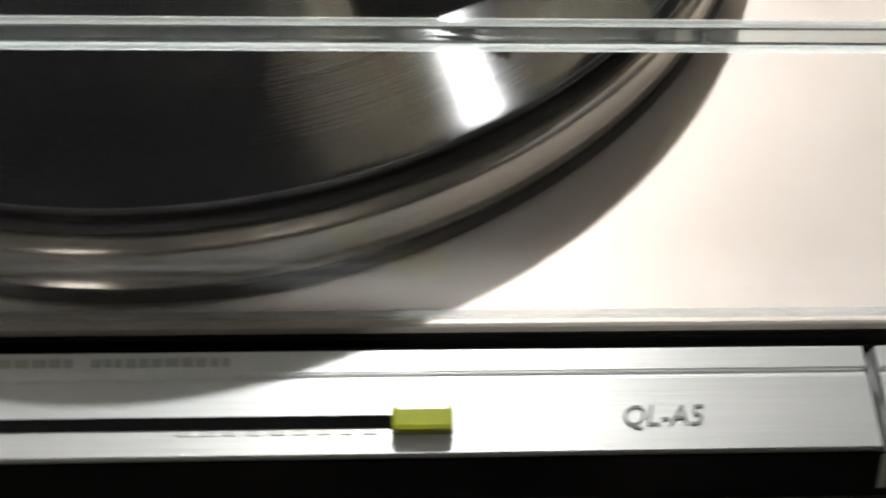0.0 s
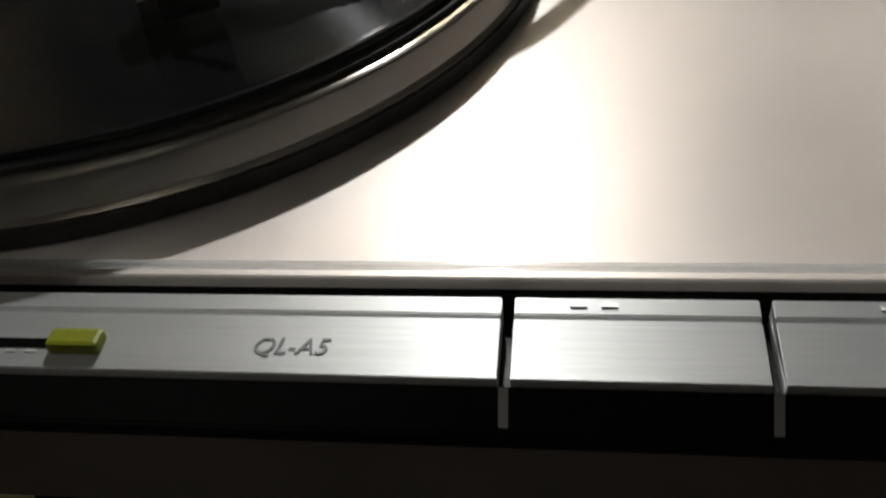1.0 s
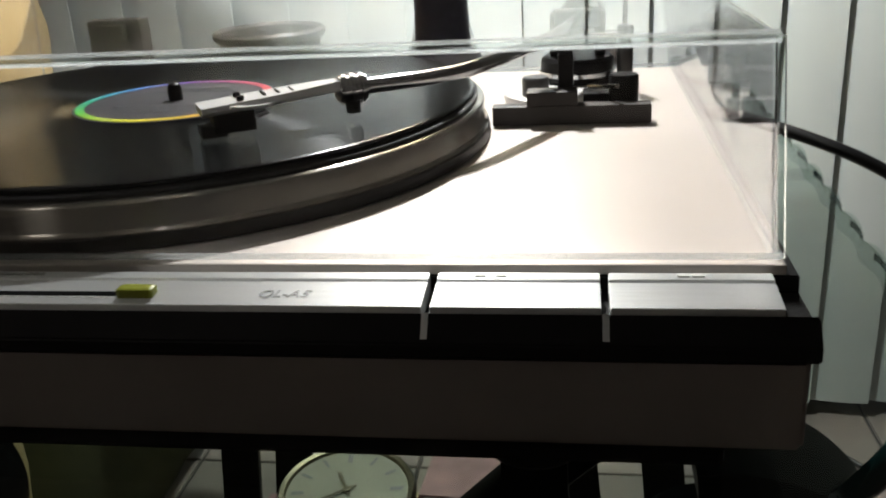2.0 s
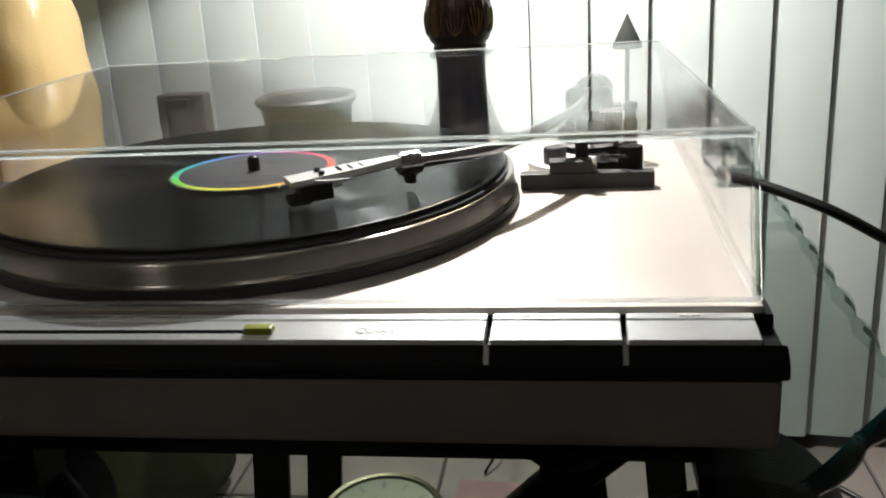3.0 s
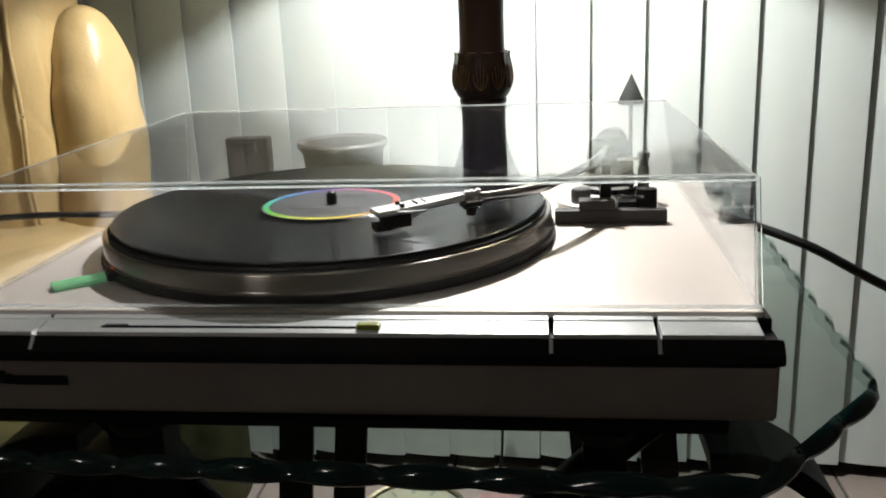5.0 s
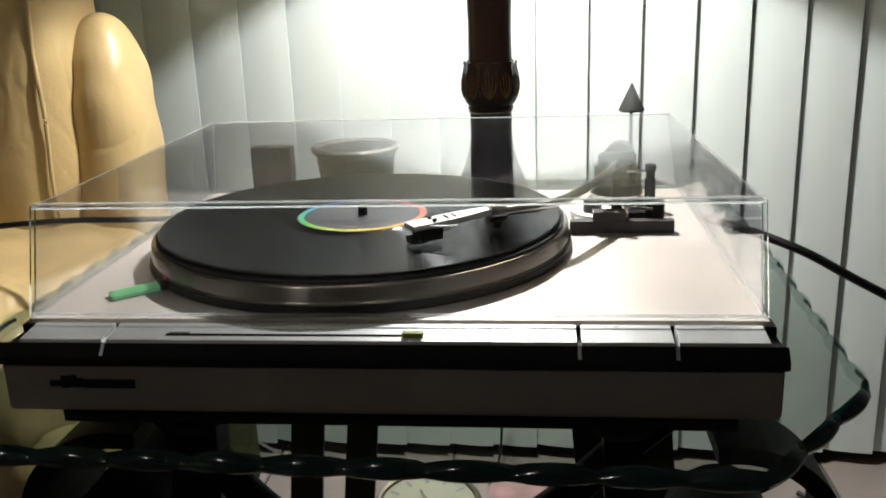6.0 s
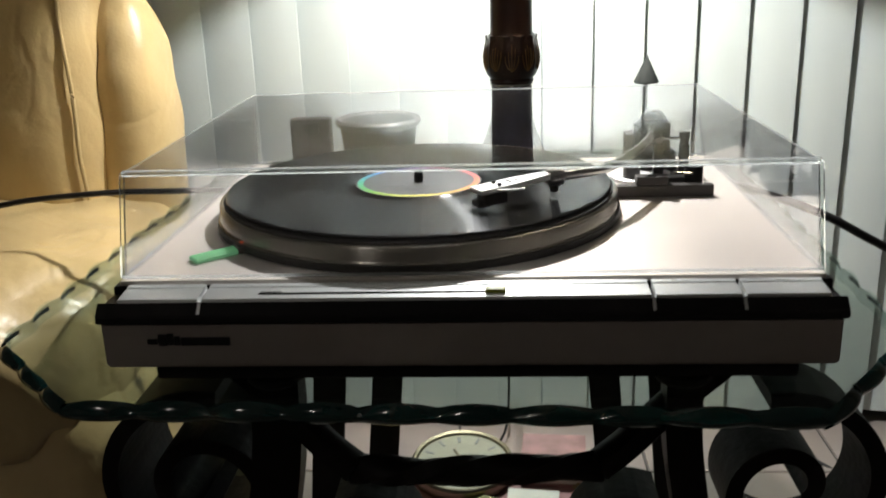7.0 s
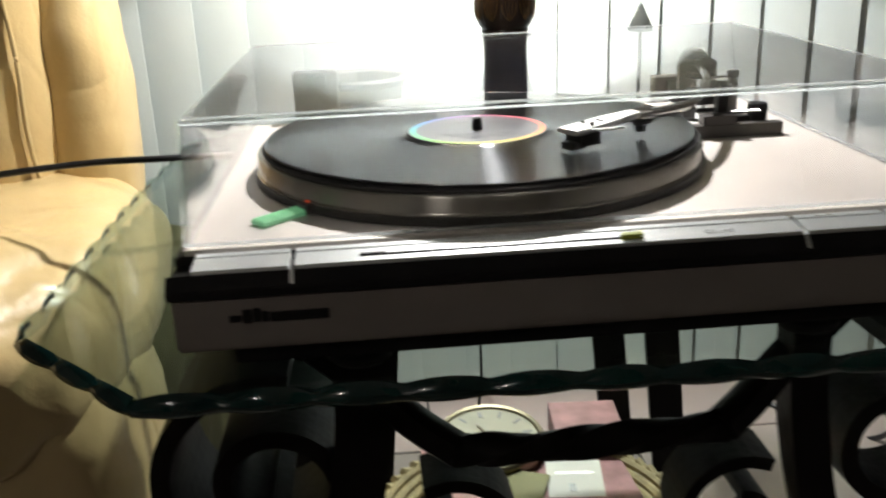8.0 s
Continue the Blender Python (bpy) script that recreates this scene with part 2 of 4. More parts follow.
M_GROUT = mat("dark_grout", (0.10, 0.09, 0.085), 0.9, vary=0.2)
M_WOOD = mat("dark_carved_wood", (0.016, 0.007, 0.005), 0.35, vary=0.35, scale=30, stretch=(1, 1, 0.2), bump=0.15, coat=0.15, spec=0.3)
M_GOLD = mat("worn_gilding", (0.13, 0.075, 0.03), 0.45, 0.7, vary=0.45, scale=300)
M_NAVY = mat("dark_blue_glazed_base", (0.013, 0.014, 0.034), 0.35, vary=0.55, scale=70, spec=0.25, bump=0.05, bump_scale=60)
M_SHADE = mat("cream_lampshade_fabric", (0.42, 0.37, 0.28), 0.9, vary=0.06, scale=200, bump=0.2)
M_CABLE = mat("black_cable", (0.012, 0.012, 0.013), 0.3, vary=0.2)
M_FINIAL = mat("dark_grey_metal", (0.026, 0.029, 0.028), 0.75, 0.0, vary=0.15, spec=0.15)
M_POT = mat("grey_glazed_pot", (0.10, 0.09, 0.088), 0.45, vary=0.2, scale=30)
M_PINK = mat("faded_pink_cover", (0.42, 0.22, 0.23), 0.5, vary=0.45, scale=45)
M_PAPER = mat("white_paper", (0.80, 0.78, 0.74), 0.7, vary=0.03)
M_BRASS = mat("aged_brass", (0.22, 0.19, 0.14), 0.36, 1.0, vary=0.15)
M_DIAL = mat("ivory_clock_dial", (0.38, 0.36, 0.29), 0.4, vary=0.08, scale=40)
M_WICKER = mat("woven_straw", (0.42, 0.34, 0.19), 0.65, vary=0.3, scale=90, bump=0.4, bump_scale=300)
M_OLIVE_SIDE = mat("dark_olive_side", (0.060, 0.056, 0.024), 0.85, vary=0.25, scale=60, bump=0.3, bump_scale=400, spec=0.2)
M_OLIVE = mat("olive_card", (0.24, 0.22, 0.08), 0.6, vary=0.15)

glow = bpy.data.materials.new("lamp_bulb_glow")
glow.use_nodes = True
glow.node_tree.nodes["Principled BSDF"].inputs["Emission Color"].default_value = (1.0, 0.96, 0.88, 1)
glow.node_tree.nodes["Principled BSDF"].inputs["Emission Strength"].default_value = 60

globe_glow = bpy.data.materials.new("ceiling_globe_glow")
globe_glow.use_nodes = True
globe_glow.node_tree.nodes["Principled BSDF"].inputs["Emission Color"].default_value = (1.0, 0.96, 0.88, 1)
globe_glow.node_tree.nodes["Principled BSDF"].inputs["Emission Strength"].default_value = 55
# the strobe lamp is on: its prism and lens glow a little
for m, c, e in ((M_GREEN, (0.16, 0.55, 0.26), 0.16), (M_REDLED, (1.0, 0.12, 0.03), 0.25)):
    m.node_tree.nodes["Principled BSDF"].inputs["Emission Color"].default_value = (*c, 1)
    m.node_tree.nodes["Principled BSDF"].inputs["Emission Strength"].default_value = e

# ---------------------------------------------------------------- mesh helpers


def part(name, bm, material, parent=None, label="", smooth=False, m=None):
    """Links a bmesh as one mesh object, under a thing where one is given."""
    me = bpy.data.meshes.new(name)
    bmesh.ops.recalc_face_normals(bm, faces=bm.faces)
    bm.to_mesh(me)
    bm.free()
    me.materials.append(material)
    if smooth:
        me.shade_smooth()
        me.set_sharp_from_angle(angle=radians(40))
    ob = new(name, me)
    if parent is not None:
        ob.parent = parent
    if m is not None:
        ob.matrix_local = m
    return tagged(ob, label)


def thing(name, x, y, z, label, category, group="", kind=""):
    ob = new(name)
    ob.empty_display_size = 0.02
    ob.location = (x, y, z)
    return tagged(ob, label, category, group, kind)


def box(lo, hi, bevel=0.0, bm=None, seg=2):
    bm = bm or bmesh.new()
    r = bmesh.ops.create_cube(bm, size=1)
    for v in r["verts"]:
        v.co = Vector([lo[i] + (v.co[i] + 0.5) * (hi[i] - lo[i]) for i in range(3)])
    if bevel:
        es = list({e for v in r["verts"] for e in v.link_edges})
        bmesh.ops.bevel(bm, geom=es, offset=bevel, segments=seg, affect="EDGES", profile=0.6)
    return bm


def prism(profile, x0, x1, bevel=0.0):
    """A (y, z) outline drawn along x."""
    bm = bmesh.new()
    a = [bm.verts.new((x0, y, z)) for y, z in profile]
    b = [bm.verts.new((x1, y, z)) for y, z in profile]
    n = len(profile)
    bm.faces.new(a)
    bm.faces.new(b[::-1])
    for i in range(n):
        bm.faces.new((a[i], b[i], b[(i + 1) % n], a[(i + 1) % n]))
    bmesh.ops.recalc_face_normals(bm, faces=bm.faces)
    if bevel:
        bmesh.ops.bevel(bm, geom=bm.edges[:], offset=bevel, segments=2, affect="EDGES")
    return bm


def lathe(profile, seg=64, center=(0, 0, 0), bm=None, close=False):
    """A (r, z) outline turned about z."""
    bm = bm or bmesh.new()
    rings = []
    for r, z in profile:
        if r < 1e-6:
            rings.append([bm.verts.new((center[0], center[1], center[2] + z))])
        else:
            rings.append([bm.verts.new((center[0] + r * math.cos(2 * math.pi * i / seg), center[1] + r * math.sin(2 * math.pi * i / seg), center[2] + z)) for i in range(seg)])
    pairs = list(zip(rings, rings[1:])) + ([(rings[-1], rings[0])] if close else [])
    for a, b in pairs:
        for i in range(seg):
            j = (i + 1) % seg
            if len(a) == 1 and len(b) > 1:
                bm.faces.new((a[0], b[i], b[j]))
            elif len(b) == 1 and len(a) > 1:
                bm.faces.new((a[i], a[j], b[0]))
            elif len(a) > 1:
                bm.faces.new((a[i], a[j], b[j], b[i]))
    return bm


def smooth_path(pts, n=12):
    """Catmull-Rom through the points."""
    p = [Vector(q) for q in pts]
    p = [2 * p[0] - p[1]] + p + [2 * p[-1] - p[-2]]
    out = []
    for i in range(1, len(p) - 2):
        for k in range(n):
            t = k / n
            a, b, c, d = p[i - 1], p[i], p[i + 1], p[i + 2]
            out.append(0.5 * ((2 * b) + (c - a) * t + (2 * a - 5 * b + 4 * c - d) * t * t + (3 * b - a - 3 * c + d) * t ** 3))
    out.append(p[-2])
    return out


def sweep(pts, section, bm=None, up=(0, 0, 1), twist=0.0):
    """Draws a closed (side, up) section along a path; twist: full turns over its length."""
    bm = bm or bmesh.new()
    pts = [Vector(q) for q in pts]
    rings = []
    n = len(pts)
    for i, p in enumerate(pts):
        d = (pts[min(i + 1, n - 1)] - pts[max(i - 1, 0)]).normalized()
        u = Vector(up)
        side = d.cross(u)
        if side.length < 1e-3:
            side = d.cross(Vector((1, 0, 0)))
        side.normalize()
        u = side.cross(d).normalized()
        a = 2 * math.pi * twist * i / max(1, n - 1)
        ring = []
        for s, w in section:
            s2, w2 = s * math.cos(a) - w * math.sin(a), s * math.sin(a) + w * math.cos(a)
            ring.append(bm.verts.new(p + side * s2 + u * w2))
        rings.append(ring)
    k = len(section)
    for a, b in zip(rings, rings[1:]):
        for i in range(k):
            bm.faces.new((a[i], a[(i + 1) % k], b[(i + 1) % k], b[i]))
    bm.faces.new(rings[0][::-1])
    bm.faces.new(rings[-1])
    return bm


def circle(r, k=12):
    return [(r * math.cos(2 * math.pi * i / k), r * math.sin(2 * math.pi * i / k)) for i in range(k)]


def cyl(p0, p1, r, k=20, bm=None, r1=None):
    """A round bar between two places, with chamfered ends."""
    p0, p1 = Vector(p0), Vector(p1)
    bm = bm or bmesh.new()
    d = p1 - p0
    L = d.length
    r1 = r if r1 is None else r1
    c = min(r, r1, L) * 0.12
    start = len(bm.verts)
    lathe([(0, 0), (r - c, 0), (r, c), (r1, L - c), (r1 - c, L), (0, L)], k, bm=bm)
    bm.verts.ensure_lookup_table()
    m = Matrix.Translation(p0) @ d.to_track_quat("Z", "Y").to_matrix().to_4x4()
    bmesh.ops.transform(bm, matrix=m, verts=bm.verts[start:])
    return bm


def words(name, text, size, m, material, parent, shear=0.0):
    """Lettering in the built-in font, turned into a mesh."""
    cu = bpy.data.curves.new(name, "FONT")
    cu.body, cu.size, cu.extrude, cu.shear = text, size, 0.00006, shear
    cu.resolution_u = 3
    tmp = new("tmp", cu)
    me = bpy.data.meshes.new_from_object(tmp.evaluated_get(bpy.context.evaluated_depsgraph_get()))
    bpy.data.objects.remove(tmp)
    me.materials.clear()
    me.materials.append(material)
    ob = new(name, me)
    ob.parent = parent
    ob.matrix_local = m
    return ob


# ---------------------------------------------------------------- the room
def structure(name, bm, material, label, category, smooth=False):
    return tagged(part(name, bm, material, None, label, smooth), "", category, "", "structure")


RX0, RX1, RY0, RY1, CEIL = -3.0, 2.4, -4.6, 1.10, 1.85
floor = structure("floor", box((RX0, RY0, FLOOR_Z - 0.06), (RX1, RY1, FLOOR_Z - 0.004)), M_GROUT, "dark grout bed under pale square floor tiles", "floor")
structure("ceiling", box((RX0, RY0, CEIL), (RX1, RY1, CEIL + 0.08)), M_CEIL, "plain white painted ceiling of the room", "ceiling")
structure("wall_west", box((RX0 - 0.1, RY0, FLOOR_Z), (RX0, RY1, CEIL)), M_WALL, "plain cream painted room wall", "wall")
structure("wall_east", box((RX1, RY0, FLOOR_Z), (RX1 + 0.1, RY1, CEIL)), M_WALL, "plain cream painted room wall", "wall")
structure("wall_south", box((RX0 - 0.1, RY0 - 0.1, FLOOR_Z), (RX1 + 0.1, RY0, CEIL)), M_WALL, "plain cream painted room wall", "wall")
# the window wall: a wide opening with a dark night pane behind the blind
structure("wall_north", box((RX0 - 0.1, RY1, FLOOR_Z), (-1.35, RY1 + 0.1, CEIL)), M_WALL, "cream wall beside the wide window", "wall")
structure("wall_north_2", box((1.45, RY1, FLOOR_Z), (RX1 + 0.1, RY1 + 0.1, CEIL)), M_WALL, "cream wall beside the wide window", "wall")
structure("window_1", box((-1.35, RY1 + 0.03, FLOOR_Z), (1.45, RY1 + 0.05, CEIL)), M_NIGHT, "dark night window pane behind vertical blinds", "window")


def vertical_blind():
    """Tall overlapping slats, each turned a little, with one edge towards the room."""
    blind = thing("vertical_blind", 0.12, BLIND_Y, CEIL - 0.03, "white vinyl vertical blind with slats almost closed", "window blind")
    part("headrail", box((-1.45, -0.025, -0.02), (1.35, 0.025, 0.028), 0.004), M_SLAT, blind)
    top, bottom = -0.03, -0.585 - (CEIL - 0.03)
    W, n = 0.0445, 7
    bm = bmesh.new()
    cols = []
    for k in range(n):
        u = -1 + 2 * k / (n - 1)
        bow = 0.0028 * (u * u)
        cols.append([bm.verts.new((u * W, bow + d, z)) for d in (0, 0.0009) for z in (top, bottom)])
    for a, b in zip(cols, cols[1:]):
        bm.faces.new((a[0], a[1], b[1], b[0]))
        bm.faces.new((a[2], b[2], b[3], a[3]))
        bm.faces.new((a[0], b[0], b[2], a[2]))
        bm.faces.new((a[1], a[3], b[3], b[1]))
    for c in (cols[0], cols[-1]):
        bm.faces.new((c[0], c[2], c[3], c[1]))
    first = part("slat", bm, M_SLAT, blind, smooth=True)
    rng = random.Random(4)
    x, i = -0.137 - 15 * 0.0768, 0
    while x < 1.32:
        o = first if i == 0 else first.copy()
        if i:
            scene.collection.objects.link(o)
            o.parent = blind
        # the pitch is a little closer on the side of the sofa
        tilt = -10 + rng.uniform(-2.5, 2.5)
        o.matrix_local = pose(x - 0.12 - W * math.cos(radians(10)), 0, 0, 0, 0, tilt)
        x += 0.0768 if x < -0.14 else 0.0755 if x < 0.08 else 0.0790
        i += 1
    return blind


vertical_blind()

# ---------------------------------------------------------------- sofa


def puffy(lo, hi, bulge=0.03, cuts=10, wrinkle=0.006, seed=0, q=5.0):
    """A stuffed leather cushion: a rounded block with a swollen middle and soft creases."""
    bm = bmesh.new()
    bmesh.ops.create_cube(bm, size=2)
    bmesh.ops.subdivide_edges(bm, edges=bm.edges[:], cuts=cuts, use_grid_fill=True)
    c = [(a + b) / 2 for a, b in zip(lo, hi)]
    h = [(b - a) / 2 for a, b in zip(lo, hi)]
    for v in bm.verts:
        p = v.co.copy()
        s = (abs(p.x) ** q + abs(p.y) ** q + abs(p.z) ** q) ** (1 / q)
        e = p / s
        w = noise.noise(Vector((p.x * h[0], p.y * h[1], p.z * h[2])) * 14 + Vector((seed, 0, 0)))
        w2 = noise.noise(Vector((p.x * h[0] * 40, p.y * h[1] * 40, p.z * h[2] * 9)) + Vector((seed, 3, 0)))
        swell = 1 + bulge * ((1 - e.x ** 2) * (1 - e.y ** 2) + (1 - e.x ** 2) * (1 - e.z ** 2) + (1 - e.y ** 2) * (1 - e.z ** 2))
        v.co = Vector([c[i] + e[i] * (h[i] * swell + wrinkle * w + 0.12 * wrinkle * w2) for i in range(3)])
    return bm


def sofa():
    s = thing("sofa", -0.75, 0.6, FLOOR_Z, "tan leather recliner sofa with puffy vertical back rolls", "sofa")
    o = Vector((-0.75, 0.6, FLOOR_Z))

    def at(lo, hi):
        return Vector(lo) - o, Vector(hi) - o
    part("back_roll", puffy(*at((-0.492, 0.575, -0.22), (-0.392, 0.705, 0.158)), 0.05, 18, 0.005, 1, 2.3), M_LEATHER, s, "puffy outer back roll with pulled creases", smooth=True)
    back = part("back_panel", puffy(*at((-0.80, 0.525, -0.22), (-0.466, 0.72, 0.34)), 0.05, 18, 0.004, 2, 3.6), M_LEATHER, s, "broad upright back cushion with a sewn seam", smooth=True)
    part("back_roll", puffy(*at((-1.08, 0.60, -0.22), (-0.79, 0.88, 0.34)), 0.07, 14, 0.006, 3), M_LEATHER, s, smooth=True)
    # a sewn seam that runs up the cushion beside the roll
    line = []
    for k in range(20):
        z = -0.14 + 0.022 * k
        deep = (1 - 0.88 ** 3.6 - abs((z - 0.06) / 0.294) ** 3.6) ** (1 / 3.6)
        line.append(Vector((-0.479 + 0.0015 * math.sin(k * 0.9), 0.6225 - 0.1024 * deep - 0.0030, z)) - o)
    part("seam", sweep(smooth_path(line, 4), circle(0.0026, 8)), M_LEATHER, back, smooth=True)
    part("arm_pad", puffy(*at((-0.74, 0.17, -0.27), (-0.352, 0.66, -0.072)), 0.05, 20, 0.010, 5, 3.0), M_LEATHER, s, "puffy tan leather arm pad with soft creases", smooth=True)
    part("arm_body", puffy(*at((-0.70, 0.21, -0.59), (-0.340, 0.445, -0.16)), 0.02, 14, 0.008, 6), M_LEATHER, s, smooth=True)
    # Dark olive block behind arm_body, much darker than the leather.
    part("rear_side_panel", puffy(*at((-0.66, 0.425, -0.603), (-0.350, 0.86, -0.205)), 0.015, 16, 0.010, 11, 6.0), M_OLIVE_SIDE, s, "dark olive side panel under the arm", smooth=True)
    part("seat", puffy(*at((-1.20, 0.02, -0.45), (-0.62, 0.72, -0.16)), 0.06, 14, 0.008, 7), M_LEATHER, s, smooth=True)
    part("base", box(*at((-1.2, 0.12, -0.60), (-0.60, 0.9, -0.42)), 0.02), M_LEATHER, s)
    return s


sofa()

# ---------------------------------------------------------------- glass table
TABLE_OUT = [(-0.248, -0.024), (0.214, -0.036), (0.302, 0.075), (0.311, 0.36), (0.312, 0.60), (0.235, 0.70), (-0.235, 0.70), (-0.330, 0.60), (-0.340, 0.36), (-0.340, 0.072)]


def edge_line(inset=0.0, step=0.004):
    """The outline with its chipped scallops, each about 4.5 cm long."""
    out = []
    n = len(TABLE_OUT)
    cx, cy = 0.0, 0.34
    for i in range(n):
        a, b = Vector(TABLE_OUT[i]), Vector(TABLE_OUT[(i + 1) % n])
        L = (b - a).length
        k = max(2, int(L / step))
        lobes = max(1, round(L / 0.046))
        nrm = Vector(((b - a).y, -(b - a).x)).normalized()
        for j in range(k):
            t = j / k
            dip = abs(math.sin(math.pi * t * lobes))
            p = a.lerp(b, t) + nrm * (0.0036 * dip - 0.0030 - inset)
            out.append((p.x, p.y, dip, (t * lobes) % 1))
    return out


def glass_table():
    t = thing("glass_table", 0, 0.34, FLOOR_Z, "glass end table with scalloped teal edge on scrolled iron legs", "side table")
    o = Vector((0, 0.34, FLOOR_Z))
    T = 0.0105
    outer = edge_line(0.0)
    # the chipped band is broad along the front and narrow along the sides
    inner = [(a[0], a[1], a[2], a[3]) if a[1] < 0.085 else (b[0] + (a[0] - b[0]) * 0.42, b[1] + (a[1] - b[1]) * 0.42, a[2], a[3]) for a, b in zip(edge_line(0.0062), outer)]
    bm = bmesh.new()
    top = [bm.verts.new((x, y - o.y, GLASS_Z - o.z)) for x, y, d, f in inner]
    bot = [bm.verts.new((x, y - o.y, GLASS_Z - T - o.z)) for x, y, d, f in inner]
    bm.faces.new(top)
    bm.faces.new(bot[::-1])
    n = len(top)
    for i in range(n):
        bm.faces.new((top[i], bot[i], bot[(i + 1) % n], top[(i + 1) % n]))
    part("glass_top", bm, M_GLASS, t, "thick clear glass tabletop")
    # the chipped rim: lobes that swell and lean, dark teal as looked through edge-on
    bm = bmesh.new()
    rows = []
    for (x, y, d, f), (xi, yi, _, _) in zip(outer, inner):
        zc = GLASS_Z - T * 0.55
        high = T * 0.55 - 0.0020 + 0.0044 * d + (f - 0.5) * 0.0010
        low = T * 0.45 + 0.0016
        ring = []
        for j in range(9):
            u = math.pi * (0.5 - j / 8)
            # two soft facets that meet at the edge
            w = max(0.0, math.cos(u)) ** 1.3
            v = math.copysign(abs(math.sin(u)) ** 1.4, math.sin(u))
            ring.append(bm.verts.new(Vector((xi + (x - xi) * w, yi + (y - yi) * w, zc + (high if v > 0 else low) * v)) - o))
        rows.append(ring)
    sides = bmesh.new()
    chip = None
    for i in range(len(rows)):
        a, b = rows[i], rows[(i + 1) % len(rows)]
        front = a[0].co.y + o.y < 0.085
        crest = not front and outer[i][2] > 0.62
        if chip is not None and not crest:
            bmesh.ops.remove_doubles(chip, verts=chip.verts[:], dist=1e-6)
            part("dark_crest", chip, M_TEAL, t, smooth=True)
            chip = None
        for j in range(8):
            q = (a[j], a[j + 1], b[j + 1], b[j])
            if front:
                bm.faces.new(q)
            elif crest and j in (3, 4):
                # along the sides the dark edge-on look is painted only on each chip's crest
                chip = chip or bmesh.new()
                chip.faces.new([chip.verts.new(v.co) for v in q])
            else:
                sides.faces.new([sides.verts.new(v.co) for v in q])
    loose = [v for v in bm.verts if not v.link_faces]
    bmesh.ops.delete(bm, geom=loose, context="VERTS")
    bmesh.ops.remove_doubles(sides, verts=sides.verts[:], dist=1e-6)
    part("scalloped_edge", bm, M_TEAL, t, "dark teal chipped glass edge", smooth=True)
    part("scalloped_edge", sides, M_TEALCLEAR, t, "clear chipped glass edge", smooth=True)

    def strap(name, pts, w=0.026, th=0.006, up=(0, 1, 0), n=10):
        p = [Vector(q) - o for q in smooth_path(pts, n)]
        return part(name, sweep(p, [(-th / 2, -w / 2), (th / 2, -w / 2), (th / 2, w / 2), (-th / 2, w / 2)], up=up), M_IRON, t)

    def spiral(cx, y, cz, r0, r1, a0, a1, n=26):
        return [(cx + (r0 + (r1 - r0) * k / n) * math.cos(a0 + (a1 - a0) * k / n), y, cz + (r0 + (r1 - r0) * k / n) * math.sin(a0 + (a1 - a0) * k / n)) for k in range(n + 1)]

    gz = GLASS_Z - T - 0.003
    def pad(x, y):
        part("glass_pad", lathe([(0, -0.010), (0.017, -0.010), (0.020, -0.007), (0.020, -0.003), (0.017, -0.001), (0, -0.001)], 24, center=Vector((x, y, gz + 0.003)) - o), M_MATTE, t)

    for sx, lx, thick, cx, r0 in ((-1, -0.131, 0.034, -0.196, 0.076), (1, 0.144, 0.024, 0.223, 0.072)):
        y = 0.055
        # C scroll outside the front leg, and the leg that runs on to the floor
        pts = spiral(cx, y + (0.050 if sx < 0 else 0.030), -0.170, r0, 0.012, math.radians(75 if sx < 0 else 105), math.radians(75 + 600 if sx < 0 else 105 - 500), 40)
        strap("scroll", pts, 0.10 if sx < 0 else 0.055, 0.012, n=2)
        strap("leg", [(lx, y, gz - 0.004), (lx + sx * 0.002, y, -0.13), (lx + sx * 0.014, y, -0.20), (lx + sx * 0.034, y, -0.27), (lx + sx * 0.075, y, -0.40), (lx + sx * 0.12, y, -0.53), (lx + sx * 0.140, y, -0.585), (lx + sx * 0.145, y, FLOOR_Z + 0.012)], 0.024, thick)
        pad(lx, y)
        part("foot", box(Vector((lx + sx * 0.145 - 0.022, y - 0.02, FLOOR_Z)) - o, Vector((lx + sx * 0.145 + 0.022, y + 0.02, FLOOR_Z + 0.012)) - o, 0.003), M_IRON, t)
        ix = 0.110 if sx > 0 else -0.075
        strap("inner_scroll", spiral(ix, y + 0.02, -0.220, 0.044, 0.016, math.radians(60 if sx > 0 else 120), math.radians(60 - 320 if sx < 0 else 120 + 320), 20), 0.040, 0.009, n=2)
        # paired flat straps at the rear, down to the floor
        for xa, xb, yy, wide in ((0.136, 0.178, 0.54, 0.038), (0.222, 0.262, 0.61, 0.044)):
            xo = 0.0 if sx > 0 else 0.027
            strap("rear_strap", [(sx * xa + xo, yy, gz), (sx * (xa + 0.006) + xo, yy, -0.22), (sx * (xa + 0.018) + xo, yy, -0.36), (sx * xb + xo, yy, FLOOR_Z)], 0.008, wide)
            pad(sx * xa + xo, yy)
        # rail along each side, under the glass
        strap("side_rail", [(sx * 0.11, 0.07, -0.383), (sx * 0.11, 0.22, -0.383), (sx * 0.11, 0.36, -0.383)], 0.022, 0.007, up=(0, 0, 1))
    # twisted front stretcher with its two rising arms
    bar = [Vector(q) - o for q in smooth_path([(-0.080, 0.035, -0.138), (-0.03, 0.032, -0.139), (0.03, 0.032, -0.137), (0.09, 0.035, -0.136)], 30)]
